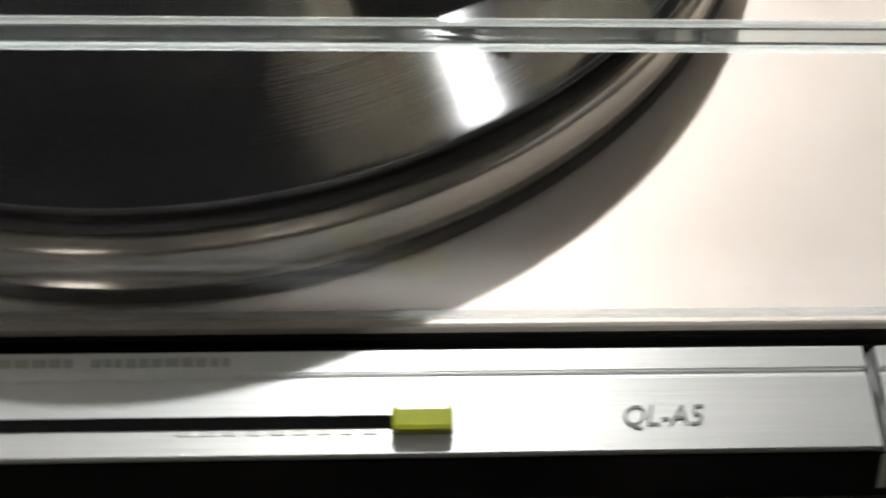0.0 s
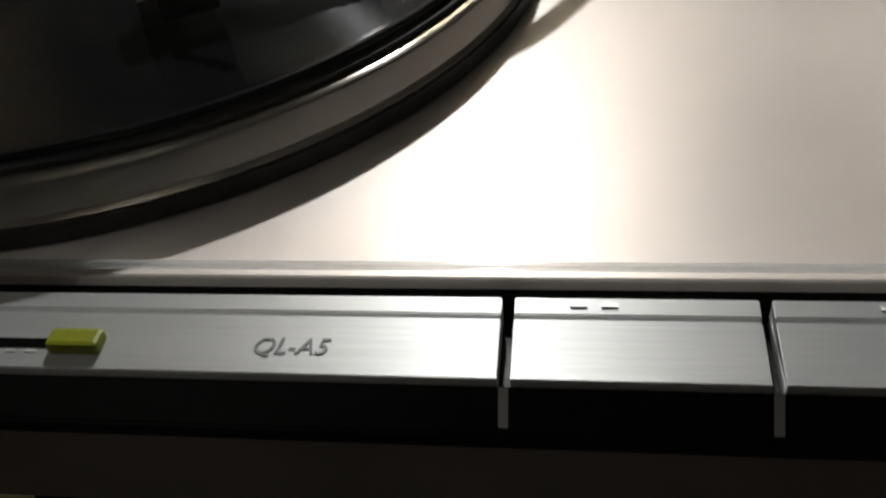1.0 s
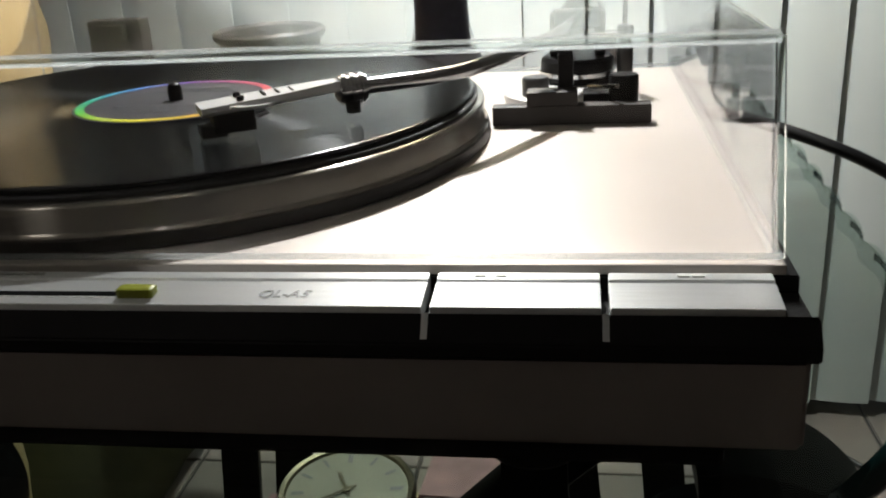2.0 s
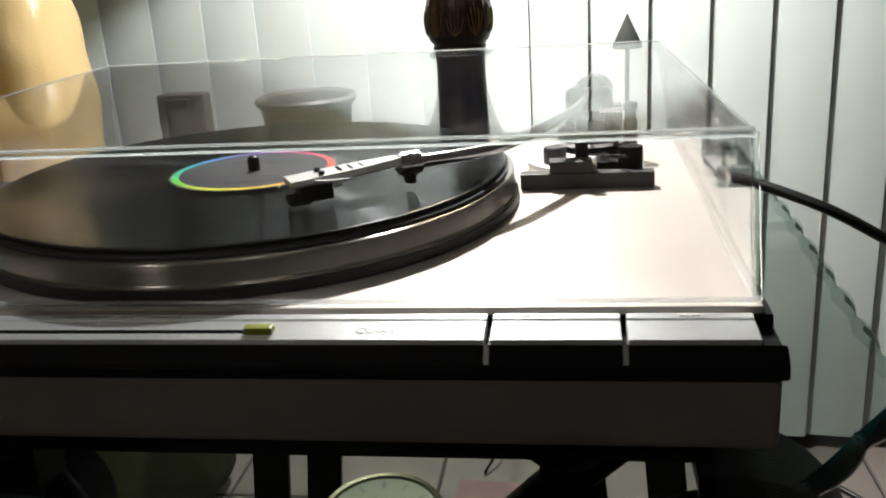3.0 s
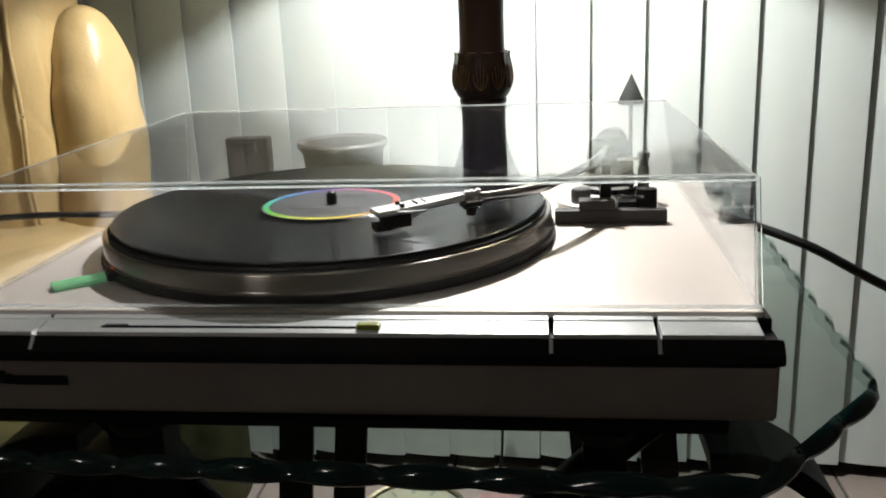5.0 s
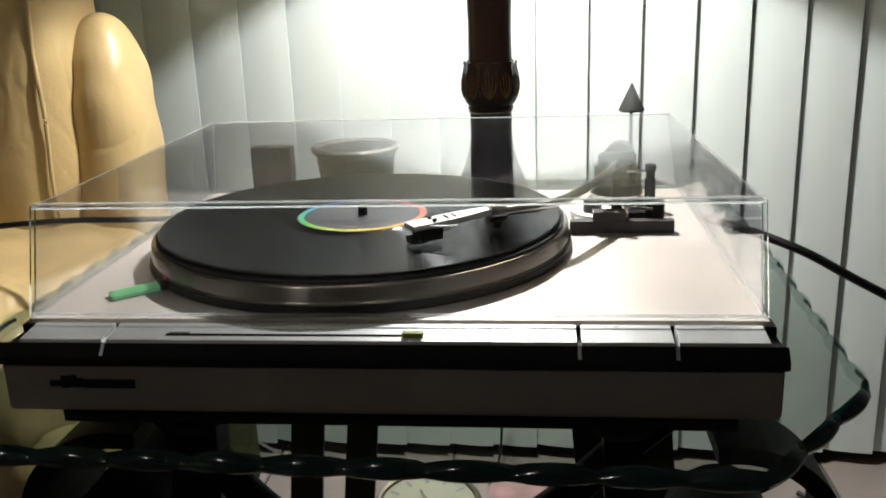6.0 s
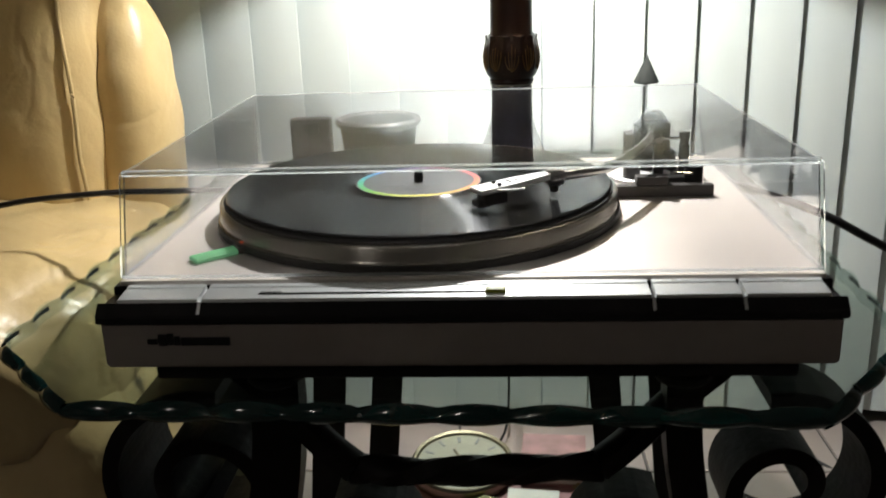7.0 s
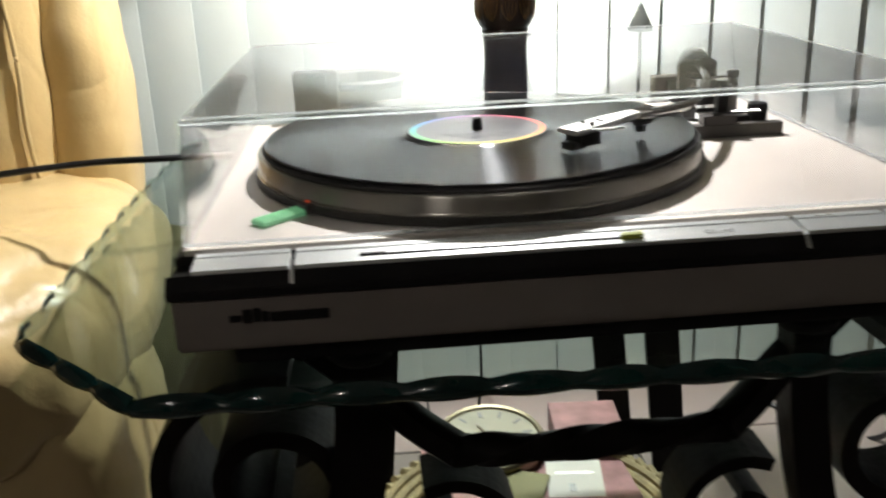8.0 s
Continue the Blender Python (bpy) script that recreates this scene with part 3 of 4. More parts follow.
    sq = [(-0.0055, -0.0085), (0.0055, -0.0085), (0.0085, -0.0045), (0.0085, 0.0045), (0.0055, 0.0085), (-0.0055, 0.0085), (-0.0085, 0.0045), (-0.0085, -0.0045)]
    part("twisted_stretcher", sweep(bar, [(a * 0.95, b * 1.1) for a, b in sq], twist=1.0), M_IRON, t, "twisted dark iron stretcher", True)
    for pts in ([(-0.076, 0.034, -0.138), (-0.100, 0.045, -0.124), (-0.127, 0.060, -0.104), (-0.160, 0.072, gz - 0.006)], [(0.086, 0.034, -0.136), (0.108, 0.045, -0.124), (0.137, 0.060, -0.104), (0.172, 0.072, gz - 0.006)]):
        q = [Vector(p) - o for p in smooth_path(pts, 12)]
        part("stretcher_arm", sweep(q, [(a * 1.1, b * 1.3) for a, b in sq], up=(0, 1, 0)), M_IRON, t, smooth=True)
        pad(pts[-1][0], pts[-1][1] + 0.004)
    # lower shelf: two cross rails and three slats
    for yy, xr in ((0.07, 0.19), (0.355, 0.112)):
        part("cross_rail", box(Vector((-xr, yy - 0.004, -0.396)) - o, Vector((xr, yy + 0.004, -0.372)) - o, 0.001), M_IRON, t)
    # the slats lie on the side rails
    for k in range(3):
        y = 0.15 + 0.085 * k
        part("shelf_slat", box(Vector((-0.118, y - 0.03, -0.378)) - o, Vector((0.118, y + 0.03, -0.368)) - o, 0.002), M_IRON, t)
    return t


glass_table()

# ---------------------------------------------------------------- turntable
PX, PY = -0.0405, 0.1965            # spindle
TT = thing("turntable", 0, 0.18, GLASS_Z, "silver and black record player with clear lid on glass table", "turntable")
TO = Vector((0, 0.18, GLASS_Z))


def tt(name, bm, material, parent=None, label="", smooth=False):
    """A part of the turntable, given in room coordinates."""
    bmesh.ops.translate(bm, verts=bm.verts[:], vec=-TO)
    return part(name, bm, material, parent or TT, label, smooth)


BACK = 0.378
# plinth: painted front and sides, dark bevelled trim, recessed black base
tt("plinth", prism([(0.0025, -0.047), (0.0025, -0.0165), (BACK, -0.0165), (BACK, -0.047)], -0.2245, 0.2255, 0.0016), M_FRONT, label="grey-brown painted plinth")
tt("trim", prism([(0.0, -0.0165), (0.0, -0.0118), (0.0068, -0.0044), (0.0076, -0.0085), (0.0322, -0.0085), (0.0326, -0.0034), (BACK, -0.0034), (BACK, -0.0165)], -0.2262, 0.2275, 0.0006), M_BLACK, label="black bevelled trim")
tt("base", box((-0.197, 0.012, -0.0595), (0.205, BACK - 0.02, -0.0468), 0.002), M_BLACK)
for fx in (-0.17, 0.175):
    for fy in (0.05, 0.31):
        tt("rubber_foot", lathe([(0, 0), (0.017, 0), (0.018, 0.002), (0.018, 0.003), (0, 0.003)], 24, center=(fx, fy, GLASS_Z)), M_MATTE)
plate = tt("top_plate", box((-0.2215, 0.0332, -0.0034), (0.2235, BACK - 0.004, 0.0), 0.0007), M_PLATE, label="pale silver top plate")

# control panel: brushed strip with a scored line, slots between the keys
PANEL_KEYS = [(-0.2135, -0.1629, "key"), (-0.1601, 0.1134, "control_panel"), (0.1162, 0.1667, "key"), (0.1693, 0.2182, "key")]
for x0, x1, nm in PANEL_KEYS:
    k = tt(nm, prism([(0.0072, -0.0084), (0.0072, -0.0030), (0.0222, -0.0013), (0.0227, -0.0019), (0.0231, -0.0019), (0.0236, -0.0010), (0.0284, -0.0006), (0.0284, -0.0084)], x0, x1, 0.00025), M_BRUSH)
for x in (0.1148, 0.1680, -0.1615):
    tt("slot_wedge", prism([(0.0060, -0.0058), (0.0064, -0.0045), (0.0018, -0.0098), (0.0010, -0.0106)], x - 0.0010, x + 0.0010), M_BRUSH, label="narrow metal wedge in the key slot")
# speed slider
tt("slider_slot", prism([(0.0124, -0.0034), (0.0124, -0.00225), (0.0150, -0.00196), (0.0150, -0.0030)], -0.1260, 0.0155), M_HOLE)
tt("slider_knob", box((0.0145, 0.0110, -0.0040), (0.0268, 0.0164, 0.0004), 0.0011), M_KNOB, label="olive yellow slider knob")
rng = random.Random(2)
for i in range(9):
    xx = -0.028 + i * 0.0046
    tt("slot_tick", box((xx, 0.0113, -0.0031), (xx + 0.0022 + rng.random() * 0.001, 0.0121, -0.00235)), M_PRINT_FAINT)
tt("slot_tick", box((-0.125, 0.0155, -0.0026), (-0.112, 0.0172, -0.0016)), M_PRINT)
slope = math.degrees(math.atan2(0.0017, 0.0150))
words("model_number", "QL-A5", 0.0060, pose(0.0605, 0.0122 - TO.y, -0.00225 - TO.z, slope), M_PRINT, TT, 0.25)
# small print that cannot be read
for x0, x1 in ((-0.078, -0.050), (-0.046, -0.018)):
    x = x0
    while x < x1:
        w = rng.uniform(0.0014, 0.0028)
        tt("print_bar", box((x, 0.0252, -0.0008), (min(x + w, x1), 0.0270, -0.00045)), M_PRINT_FAINT)
        x += w + 0.0007
for x0 in (0.128, 0.1345, 0.190, 0.1945):
    tt("print_bar", box((x0, 0.0255, -0.0008), (x0 + 0.0035, 0.0268, -0.00040)), M_PRINT_FAINT)
# maker's mark on the front, as plain bars
for x0, x1, z0, z1 in ((-0.1955, -0.1890, -0.0305, -0.0270), (-0.1885, -0.1835, -0.0315, -0.0240), (-0.1830, -0.1790, -0.0310, -0.0235), (-0.1785, -0.1750, -0.0312, -0.0255)):
    tt("maker_mark", box((x0, 0.0012, z0), (x1, 0.0030, z1), 0.0004), M_BLACK)
tt("maker_mark", box((-0.1745, 0.0014, -0.0315), (-0.1435, 0.0030, -0.0262), 0.0004), M_BLACK)

# platter
platter = tt("platter", lathe([(0.0, 0.001), (0.1530, 0.001), (0.1570, 0.0058), (0.1572, 0.0064), (0.1560, 0.0072), (0.1556, 0.0080), (0.1556, 0.0168), (0.1551, 0.0177), (0.1540, 0.0182), (0.0, 0.0182)], 128, center=(PX, PY, 0)), M_PLATTER, label="spun metal platter with dark strobe ring", smooth=True)
tt("strobe_ring", lathe([(0.1532, 0.0006), (0.1578, 0.0006), (0.1582, 0.0014), (0.1576, 0.0054), (0.1562, 0.0060), (0.1540, 0.0056)], 128, center=(PX, PY, 0), close=True), M_STROBE, platter, "dark ribbed strobe ring", True)
tt("rubber_mat", lathe([(0, 0.0183), (0.1515, 0.0183), (0.1522, 0.0190), (0.1522, 0.0200), (0.1510, 0.0206), (0, 0.0206)], 128, center=(PX, PY, 0)), M_MATTE, platter, smooth=True)
tt("spindle", lathe([(0.0036, 0.018), (0.0036, 0.0285), (0.0030, 0.0308), (0.0015, 0.0318), (0, 0.0320)], 20, center=(PX, PY, 0)), M_BLACK, platter, smooth=True)

# strobe prism and its small red lamp
g = bmesh.new()
box((-0.021, -0.0064, 0.0), (0.019, 0.0064, 0.0028), 0.0008, g)
for k in range(3):
    box((-0.0205, -0.0050 + k * 0.0041, 0.0026), (0.0185, -0.0032 + k * 0.0041, 0.0036), 0.0003, g)
bmesh.ops.transform(g, matrix=pose(-0.1695, 0.0835, 0.0002, 0, 0, 42), verts=g.verts[:])
tt("strobe_prism", g, M_GREEN, label="ribbed green translucent strobe prism")
g = box((-0.006, -0.006, 0), (0.006, 0.006, 0.0060), 0.001)
bmesh.ops.transform(g, matrix=pose(-0.1555, 0.0925, 0.0002, 0, 0, 32), verts=g.verts[:])
sh = tt("strobe_housing", g, M_BRONZE)
g = lathe([(0, 0.0), (0.0022, 0), (0.0020, 0.0014), (0, 0.002)], 16)
bmesh.ops.transform(g, matrix=pose(-0.1560, 0.0930, 0.0060), verts=g.verts[:])
tt("strobe_lens", g, M_REDLED, sh, "small red lens")

# ---- tonearm
PIV = Vector((0.160, 0.312, 0.041))
TIP = Vector((0.007, 0.113, 0.0355))
COL = Vector((0.0675, 0.148, 0.0362))
base = tt("tonearm_base", box((0.1170, 0.2200, 0.0002), (0.1965, 0.2290, 0.0098), 0.0006), M_BRONZE, label="dark bronze tonearm base bar")
tt("base_step", box((0.1345, 0.2206, 0.0096), (0.1600, 0.2330, 0.0168), 0.0006), M_BRONZE, base)
tt("base_deck", box((0.122, 0.2295, 0.0002), (0.194, 0.338, 0.0030), 0.001), M_PLATE, base)
tt("rest_post", box((0.1500, 0.2350, 0.0030), (0.1580, 0.2430, 0.0330), 0.0008), M_BLACK, base)
tt("arm_clip", prism([(0.2355, 0.0330), (0.2355, 0.0400), (0.2375, 0.0400), (0.2375, 0.0350), (0.2410, 0.0350), (0.2410, 0.0400), (0.2430, 0.0400), (0.2430, 0.0330)], 0.1505, 0.1575), M_BLACK, base)
tt("anti_skate_knob", lathe([(0, 0.003), (0.0082, 0.003), (0.0082, 0.006), (0.0076, 0.0065), (0.0076, 0.0205), (0.0068, 0.0216), (0, 0.0216)], 40, center=(0.1835, 0.2395, 0)), M_BLACK, base, "black knurled anti-skate knob", True)
tt("cue_block", box((0.163, 0.236, 0.003), (0.176, 0.250, 0.0125), 0.0006), M_BLACK, base)
tt("cue_lever", cyl((0.166, 0.246, 0.014), (0.180, 0.226, 0.0180), 0.0012, 10), M_CHROME, base)
tt("pivot_collar", lathe([(0, 0.002), (0.0235, 0.002), (0.0235, 0.0075), (0.0215, 0.009), (0.0215, 0.0180), (0.0195, 0.0200), (0.0, 0.0200)], 48, center=(PIV.x, PIV.y, 0)), M_BLACK, base, "black round pivot collar", True)
tt("pivot_ring", lathe([(0.0218, 0.0092), (0.0226, 0.0096), (0.0226, 0.0120), (0.0218, 0.0124)], 48, center=(PIV.x, PIV.y, 0)), M_CHROME, base, smooth=True)
tt("pivot_plate", lathe([(0, 0.0025), (0.0280, 0.0025), (0.0284, 0.0035), (0.0278, 0.0058), (0.0262, 0.0066), (0.0240, 0.0060), (0, 0.0060)], 56, center=(0.147, 0.276, 0)), M_SHELL, base, "silver round pivot plate", True)
tt("weight_stub", lathe([(0, 0.0055), (0.0075, 0.0055), (0.0075, 0.0150), (0.0066, 0.0160), (0, 0.0160)], 32, center=(0.137, 0.268, 0)), M_WEIGHT, base, smooth=True)
d = (TIP - COL).normalized()
arm = tt("tonearm", sweep(smooth_path([PIV, (0.1500, 0.265, 0.0395), (0.1310, 0.218, 0.0380), (0.1040, 0.171, 0.0368), COL], 12), circle(0.0036, 14)), M_CHROME, label="silver curved tonearm tube", smooth=True)
for s in (-1, 1):
    tt("gimbal_post", box(PIV + Vector((s * 0.013 - 0.003, -0.004, -0.0212)), PIV + Vector((s * 0.013 + 0.003, 0.004, 0.004)), 0.0008), M_BLACK, arm)
tt("gimbal", cyl(PIV - Vector((0.014, 0, 0)), PIV + Vector((0.014, 0, 0)), 0.006, 24), M_BLACK, arm, smooth=True)
cw = Vector((0.20, 0.95, 0.0)).normalized()
tt("counterweight_shaft", cyl(PIV, PIV + cw * 0.024, 0.0036, 14), M_CHROME, arm, smooth=True)
tt("counterweight", cyl(PIV + cw * 0.006, PIV + cw * 0.024, 0.0125, 36), M_WEIGHT, arm, "dark grey round counterweight", True)
tt("lift_post", lathe([(0, 0.002), (0.0046, 0.002), (0.0046, 0.026), (0.0036, 0.027), (0.0036, 0.032), (0.0048, 0.033), (0.0048, 0.037), (0.0040, 0.038), (0, 0.038)], 24, center=(0.187, 0.300, 0)), M_WEIGHT, base, "dark grey arm lift post", True)
tt("lift_bar", box((0.1655, 0.2925, 0.0325), (0.1815, 0.2965, 0.0350), 0.0006), M_CHROME, base, "small bright metal bar")
side = Vector((d.y, -d.x, 0)).normalized()
c0, c1 = COL - d * 0.002, COL + d * 0.011
collar = tt("locking_collar", cyl(c0, c1, 0.0058, 28), M_CHROME, arm, "chrome ribbed headshell collar", True)
for k in range(3):
    p = c0.lerp(c1, 0.2 + 0.3 * k)
    tt("collar_rib", cyl(p - d * 0.0009, p + d * 0.0009, 0.0067, 24), M_CHROME, collar, smooth=True)
tt("collar_pin", cyl(c0.lerp(c1, 0.5), c0.lerp(c1, 0.5) - Vector((0, 0, 0.0105)), 0.0032, 14), M_BLACK, collar)
# headshell: a tapered slab that widens towards the tip
hs0, hs1 = c1 - d * 0.001, TIP
bm = bmesh.new()
rows = []
for k in range(9):
    u = k / 8
    p = hs0.lerp(hs1, u) + Vector((0, 0, 0.0016 - 0.0022 * u))
    w = 0.0045 + 0.0050 * min(1, u * 2.2) ** 0.8
    th = 0.0030 - 0.0010 * u
    rows.append([bm.verts.new(p + side * s * w + Vector((0, 0, z))) for s, z in ((-1, 0), (-0.85, th), (0.85, th), (1, 0), (0.9, -0.0012), (-0.9, -0.0012))])
for a, b in zip(rows, rows[1:]):
    for i in range(6):
        bm.faces.new((a[i], a[(i + 1) % 6], b[(i + 1) % 6], b[i]))
bm.faces.new(rows[0])
bm.faces.new(rows[-1][::-1])
shell = tt("headshell", bm, M_SHELL, arm, "satin silver headshell with black screws", True)
for u, s in ((0.72, -0.5), (0.72, 0.5)):
    p = hs0.lerp(hs1, u) + side * s * 0.0085 + Vector((0, 0, 0.0018))
    tt("screw", cyl(p, p + Vector((0, 0, 0.0024)), 0.0016, 12), M_BLACK, shell, smooth=True)
for k in range(3):
    p = hs0.lerp(hs1, 0.35 + 0.1 * k) + Vector((0, 0, 0.0031))
    tt("shell_slot", cyl(p - side * 0.004, p + side * 0.004, 0.0007, 8), M_BLACK, shell)
fl = hs0.lerp(hs1, 0.80) + side * -0.009 + Vector((0, 0, 0.0006))
if (fl - hs0.lerp(hs1, 0.80)).y > 0:
    side = -side
    fl = hs0.lerp(hs1, 0.80) + side * -0.009 + Vector((0, 0, 0.0006))
tt("finger_lift", sweep(smooth_path([fl, fl + Vector((0.009, -0.0028, 0.0006)), fl + Vector((0.019, -0.0062, 0.0022))], 6), [(-0.0012, -0.0006), (0.0012, -0.0006), (0.0012, 0.0006), (-0.0012, 0.0006)]), M_SHELL, shell, "chrome finger lift")
cp = hs0.lerp(hs1, 0.78)
rot = Matrix.Translation(cp) @ Matrix(((side.x, -d.x, 0, 0), (side.y, -d.y, 0, 0), (0, 0, 1, 0), (0, 0, 0, 1)))
bm = box((-0.0075, -0.0085, -0.0102), (0.0075, 0.0085, -0.0014), 0.0012)
bmesh.ops.transform(bm, matrix=rot, verts=bm.verts[:])
cart = tt("cartridge", bm, M_BLACK, shell, "black pickup cartridge")
bm = box((-0.0055, -0.0140, -0.0118), (0.0055, -0.0030, -0.0070), 0.001)
bmesh.ops.transform(bm, matrix=rot, verts=bm.verts[:])
tt("stylus_holder", bm, M_MATTE, cart)
for u, w in ((0.62, 0.0062), (0.70, -0.0062), (0.62, -0.0030), (0.62, 0.0028)):
    # bright pins and leads at the back of the cartridge
    p = hs0.lerp(hs1, u) + side * w - Vector((0, 0, 0.0058))
    tt("lead_pin", cyl(p, p - d * 0.0052 + Vector((0, 0, 0.0012)), 0.0006, 8), M_CHROME, cart)

# ---- clear lid: five panes of a shallow tapered box
LB = [(-0.2195, 0.0350, 0.0006), (0.2215, 0.0350, 0.0006), (0.2210, 0.3725, 0.0006), (-0.2190, 0.3725, 0.0006)]
LT = [(-0.2185, 0.0525, 0.0665), (0.2205, 0.0525, 0.0665), (0.2105, 0.3705, 0.0695), (-0.2140, 0.3705, 0.0695)]


def lid():
    th = 0.0026
    mid = Vector((0.001, 0.205, 0.03))
    B, T = [Vector(p) for p in LB], [Vector(p) for p in LT]

    def sheet(q, shrink=0.0012):
        c = sum(q, Vector()) / 4
        n = (q[1] - q[0]).cross(q[3] - q[0]).normalized()
        if n.dot(c - mid) < 0:
            n = -n
        bm = bmesh.new()
        o = [bm.verts.new(p + (c - p).normalized() * shrink - n * 0.0004) for p in q]
        i = [bm.verts.new(v.co - n * (th - 0.0008)) for v in o]
        bm.faces.new(o)
        bm.faces.new(i[::-1])
        for k in range(4):
            bm.faces.new((o[k], o[(k + 1) % 4], i[(k + 1) % 4], i[k]))
        return bm
    cover = tt("dust_cover", sheet(T), M_ACRYL_TOP, label="clear acrylic dust cover, closed")
    cover.visible_shadow = False
    for k in range(4):
        j = (k + 1) % 4
        tt("cover_side", sheet([B[k], B[j], T[j], T[k]]), M_ACRYL, cover).visible_shadow = False
    e = th * 0.5
    r = [(-e, -e), (e, -e), (e, e), (-e, e)]
    for k in range(4):
        j = (k + 1) % 4
        tt("cover_edge", sweep([T[k], T[j]], r if k == 0 else circle(0.0005, 6)), M_EDGE if k == 0 else M_RIM, cover).visible_shadow = False
        if k == 0:
            # milky strips that paint the bright lines of light along the clear front edge
            for dy, dz in ((-e, -e), (e, e)):
                tt("cover_edge", sweep([T[0] + Vector((0, dy, dz)), T[1] + Vector((0, dy, dz))], circle(0.0007, 8)), M_RIM, cover, smooth=True).visible_shadow = False
        tt("cover_edge", sweep([B[k] + Vector((0, 0, 0.001)), T[k]], r if k < 2 else circle(0.0006, 6)), M_EDGE if k < 2 else M_RIM, cover).visible_shadow = False
        tt("cover_edge", sweep([B[k] + Vector((0, 0, 0.0016)), B[j] + Vector((0, 0, 0.0016))], circle(0.0011, 6)), M_RIM, cover, smooth=True)
    return cover


lid()
for x, top in ((-0.184, 0.043), (0.146, 0.022)):
    h = tt("hinge", box((x, 0.3805, -0.030), (x + 0.040, 0.397, top), 0.002), M_BRONZE, label="dark lid hinge block")
    tt("hinge_arm", box((x + 0.010, 0.3735, top - 0.013), (x + 0.030, 0.3808, top - 0.003), 0.001), M_BLACK, h)

# ---- record on the platter
REC = thing("vinyl_record", PX, PY, 0.0207, "black vinyl record with rainbow-ringed label on the platter", "record")
ZR = 0.0021
part("disc", lathe([(0.0037, 0.0), (0.1480, 0.0), (0.1503, 0.0006), (0.1506, 0.0012), (0.1500, 0.0019), (0.1475, ZR + 0.0002), (0.1455, ZR - 0.0002), (0.0640, ZR - 0.0002), (0.0600, ZR - 0.0004), (0.0505, ZR - 0.0003), (0.0500, ZR), (0.0037, ZR)], 160), M_VINYL, REC, smooth=True)
bm = bmesh.new()
n, k = 160, 8
rings = [[bm.verts.new(((0.1490 + 0.0010 * math.cos(2 * math.pi * j / k)) * math.cos(2 * math.pi * i / n), (0.1490 + 0.0010 * math.cos(2 * math.pi * j / k)) * math.sin(2 * math.pi * i / n), ZR - 0.0004 + 0.0009 * math.sin(2 * math.pi * j / k))) for j in range(k)] for i in range(n)]
for i in range(n):
    for j in range(k):
        bm.faces.new((rings[i][j], rings[(i + 1) % n][j], rings[(i + 1) % n][(j + 1) % k], rings[i][(j + 1) % k]))
part("rim_bead", bm, M_BEAD, REC, "raised glossy record rim", True)
lab = part("label", lathe([(0.0037, ZR + 0.0002), (0.0495, ZR + 0.0002), (0.0497, ZR + 0.0001)], 96), M_LABEL, REC, "dark grey record label")
part("rainbow_ring", lathe([(0.0440, ZR + 0.00045), (0.0484, ZR + 0.00045), (0.0484, ZR + 0.0002)], 120), M_RAINBOW, lab, "ring printed in rainbow colours")
rng = random.Random(9)
for yy, x0, x1 in ((0.026, -0.016, 0.016), (0.020, -0.02, 0.02), (-0.016, -0.026, 0.02), (-0.022, -0.02, 0.024), (-0.028, -0.014, 0.016)):
    x = x0
    while x < x1:
        w = rng.uniform(0.003, 0.007)
        part("print_bar", box((x, yy, ZR + 0.0003), (x + w, yy + 0.0022, ZR + 0.0005)), M_SILVERPRINT, lab)
        x += w + 0.0015

# ---------------------------------------------------------------- things on and under the table


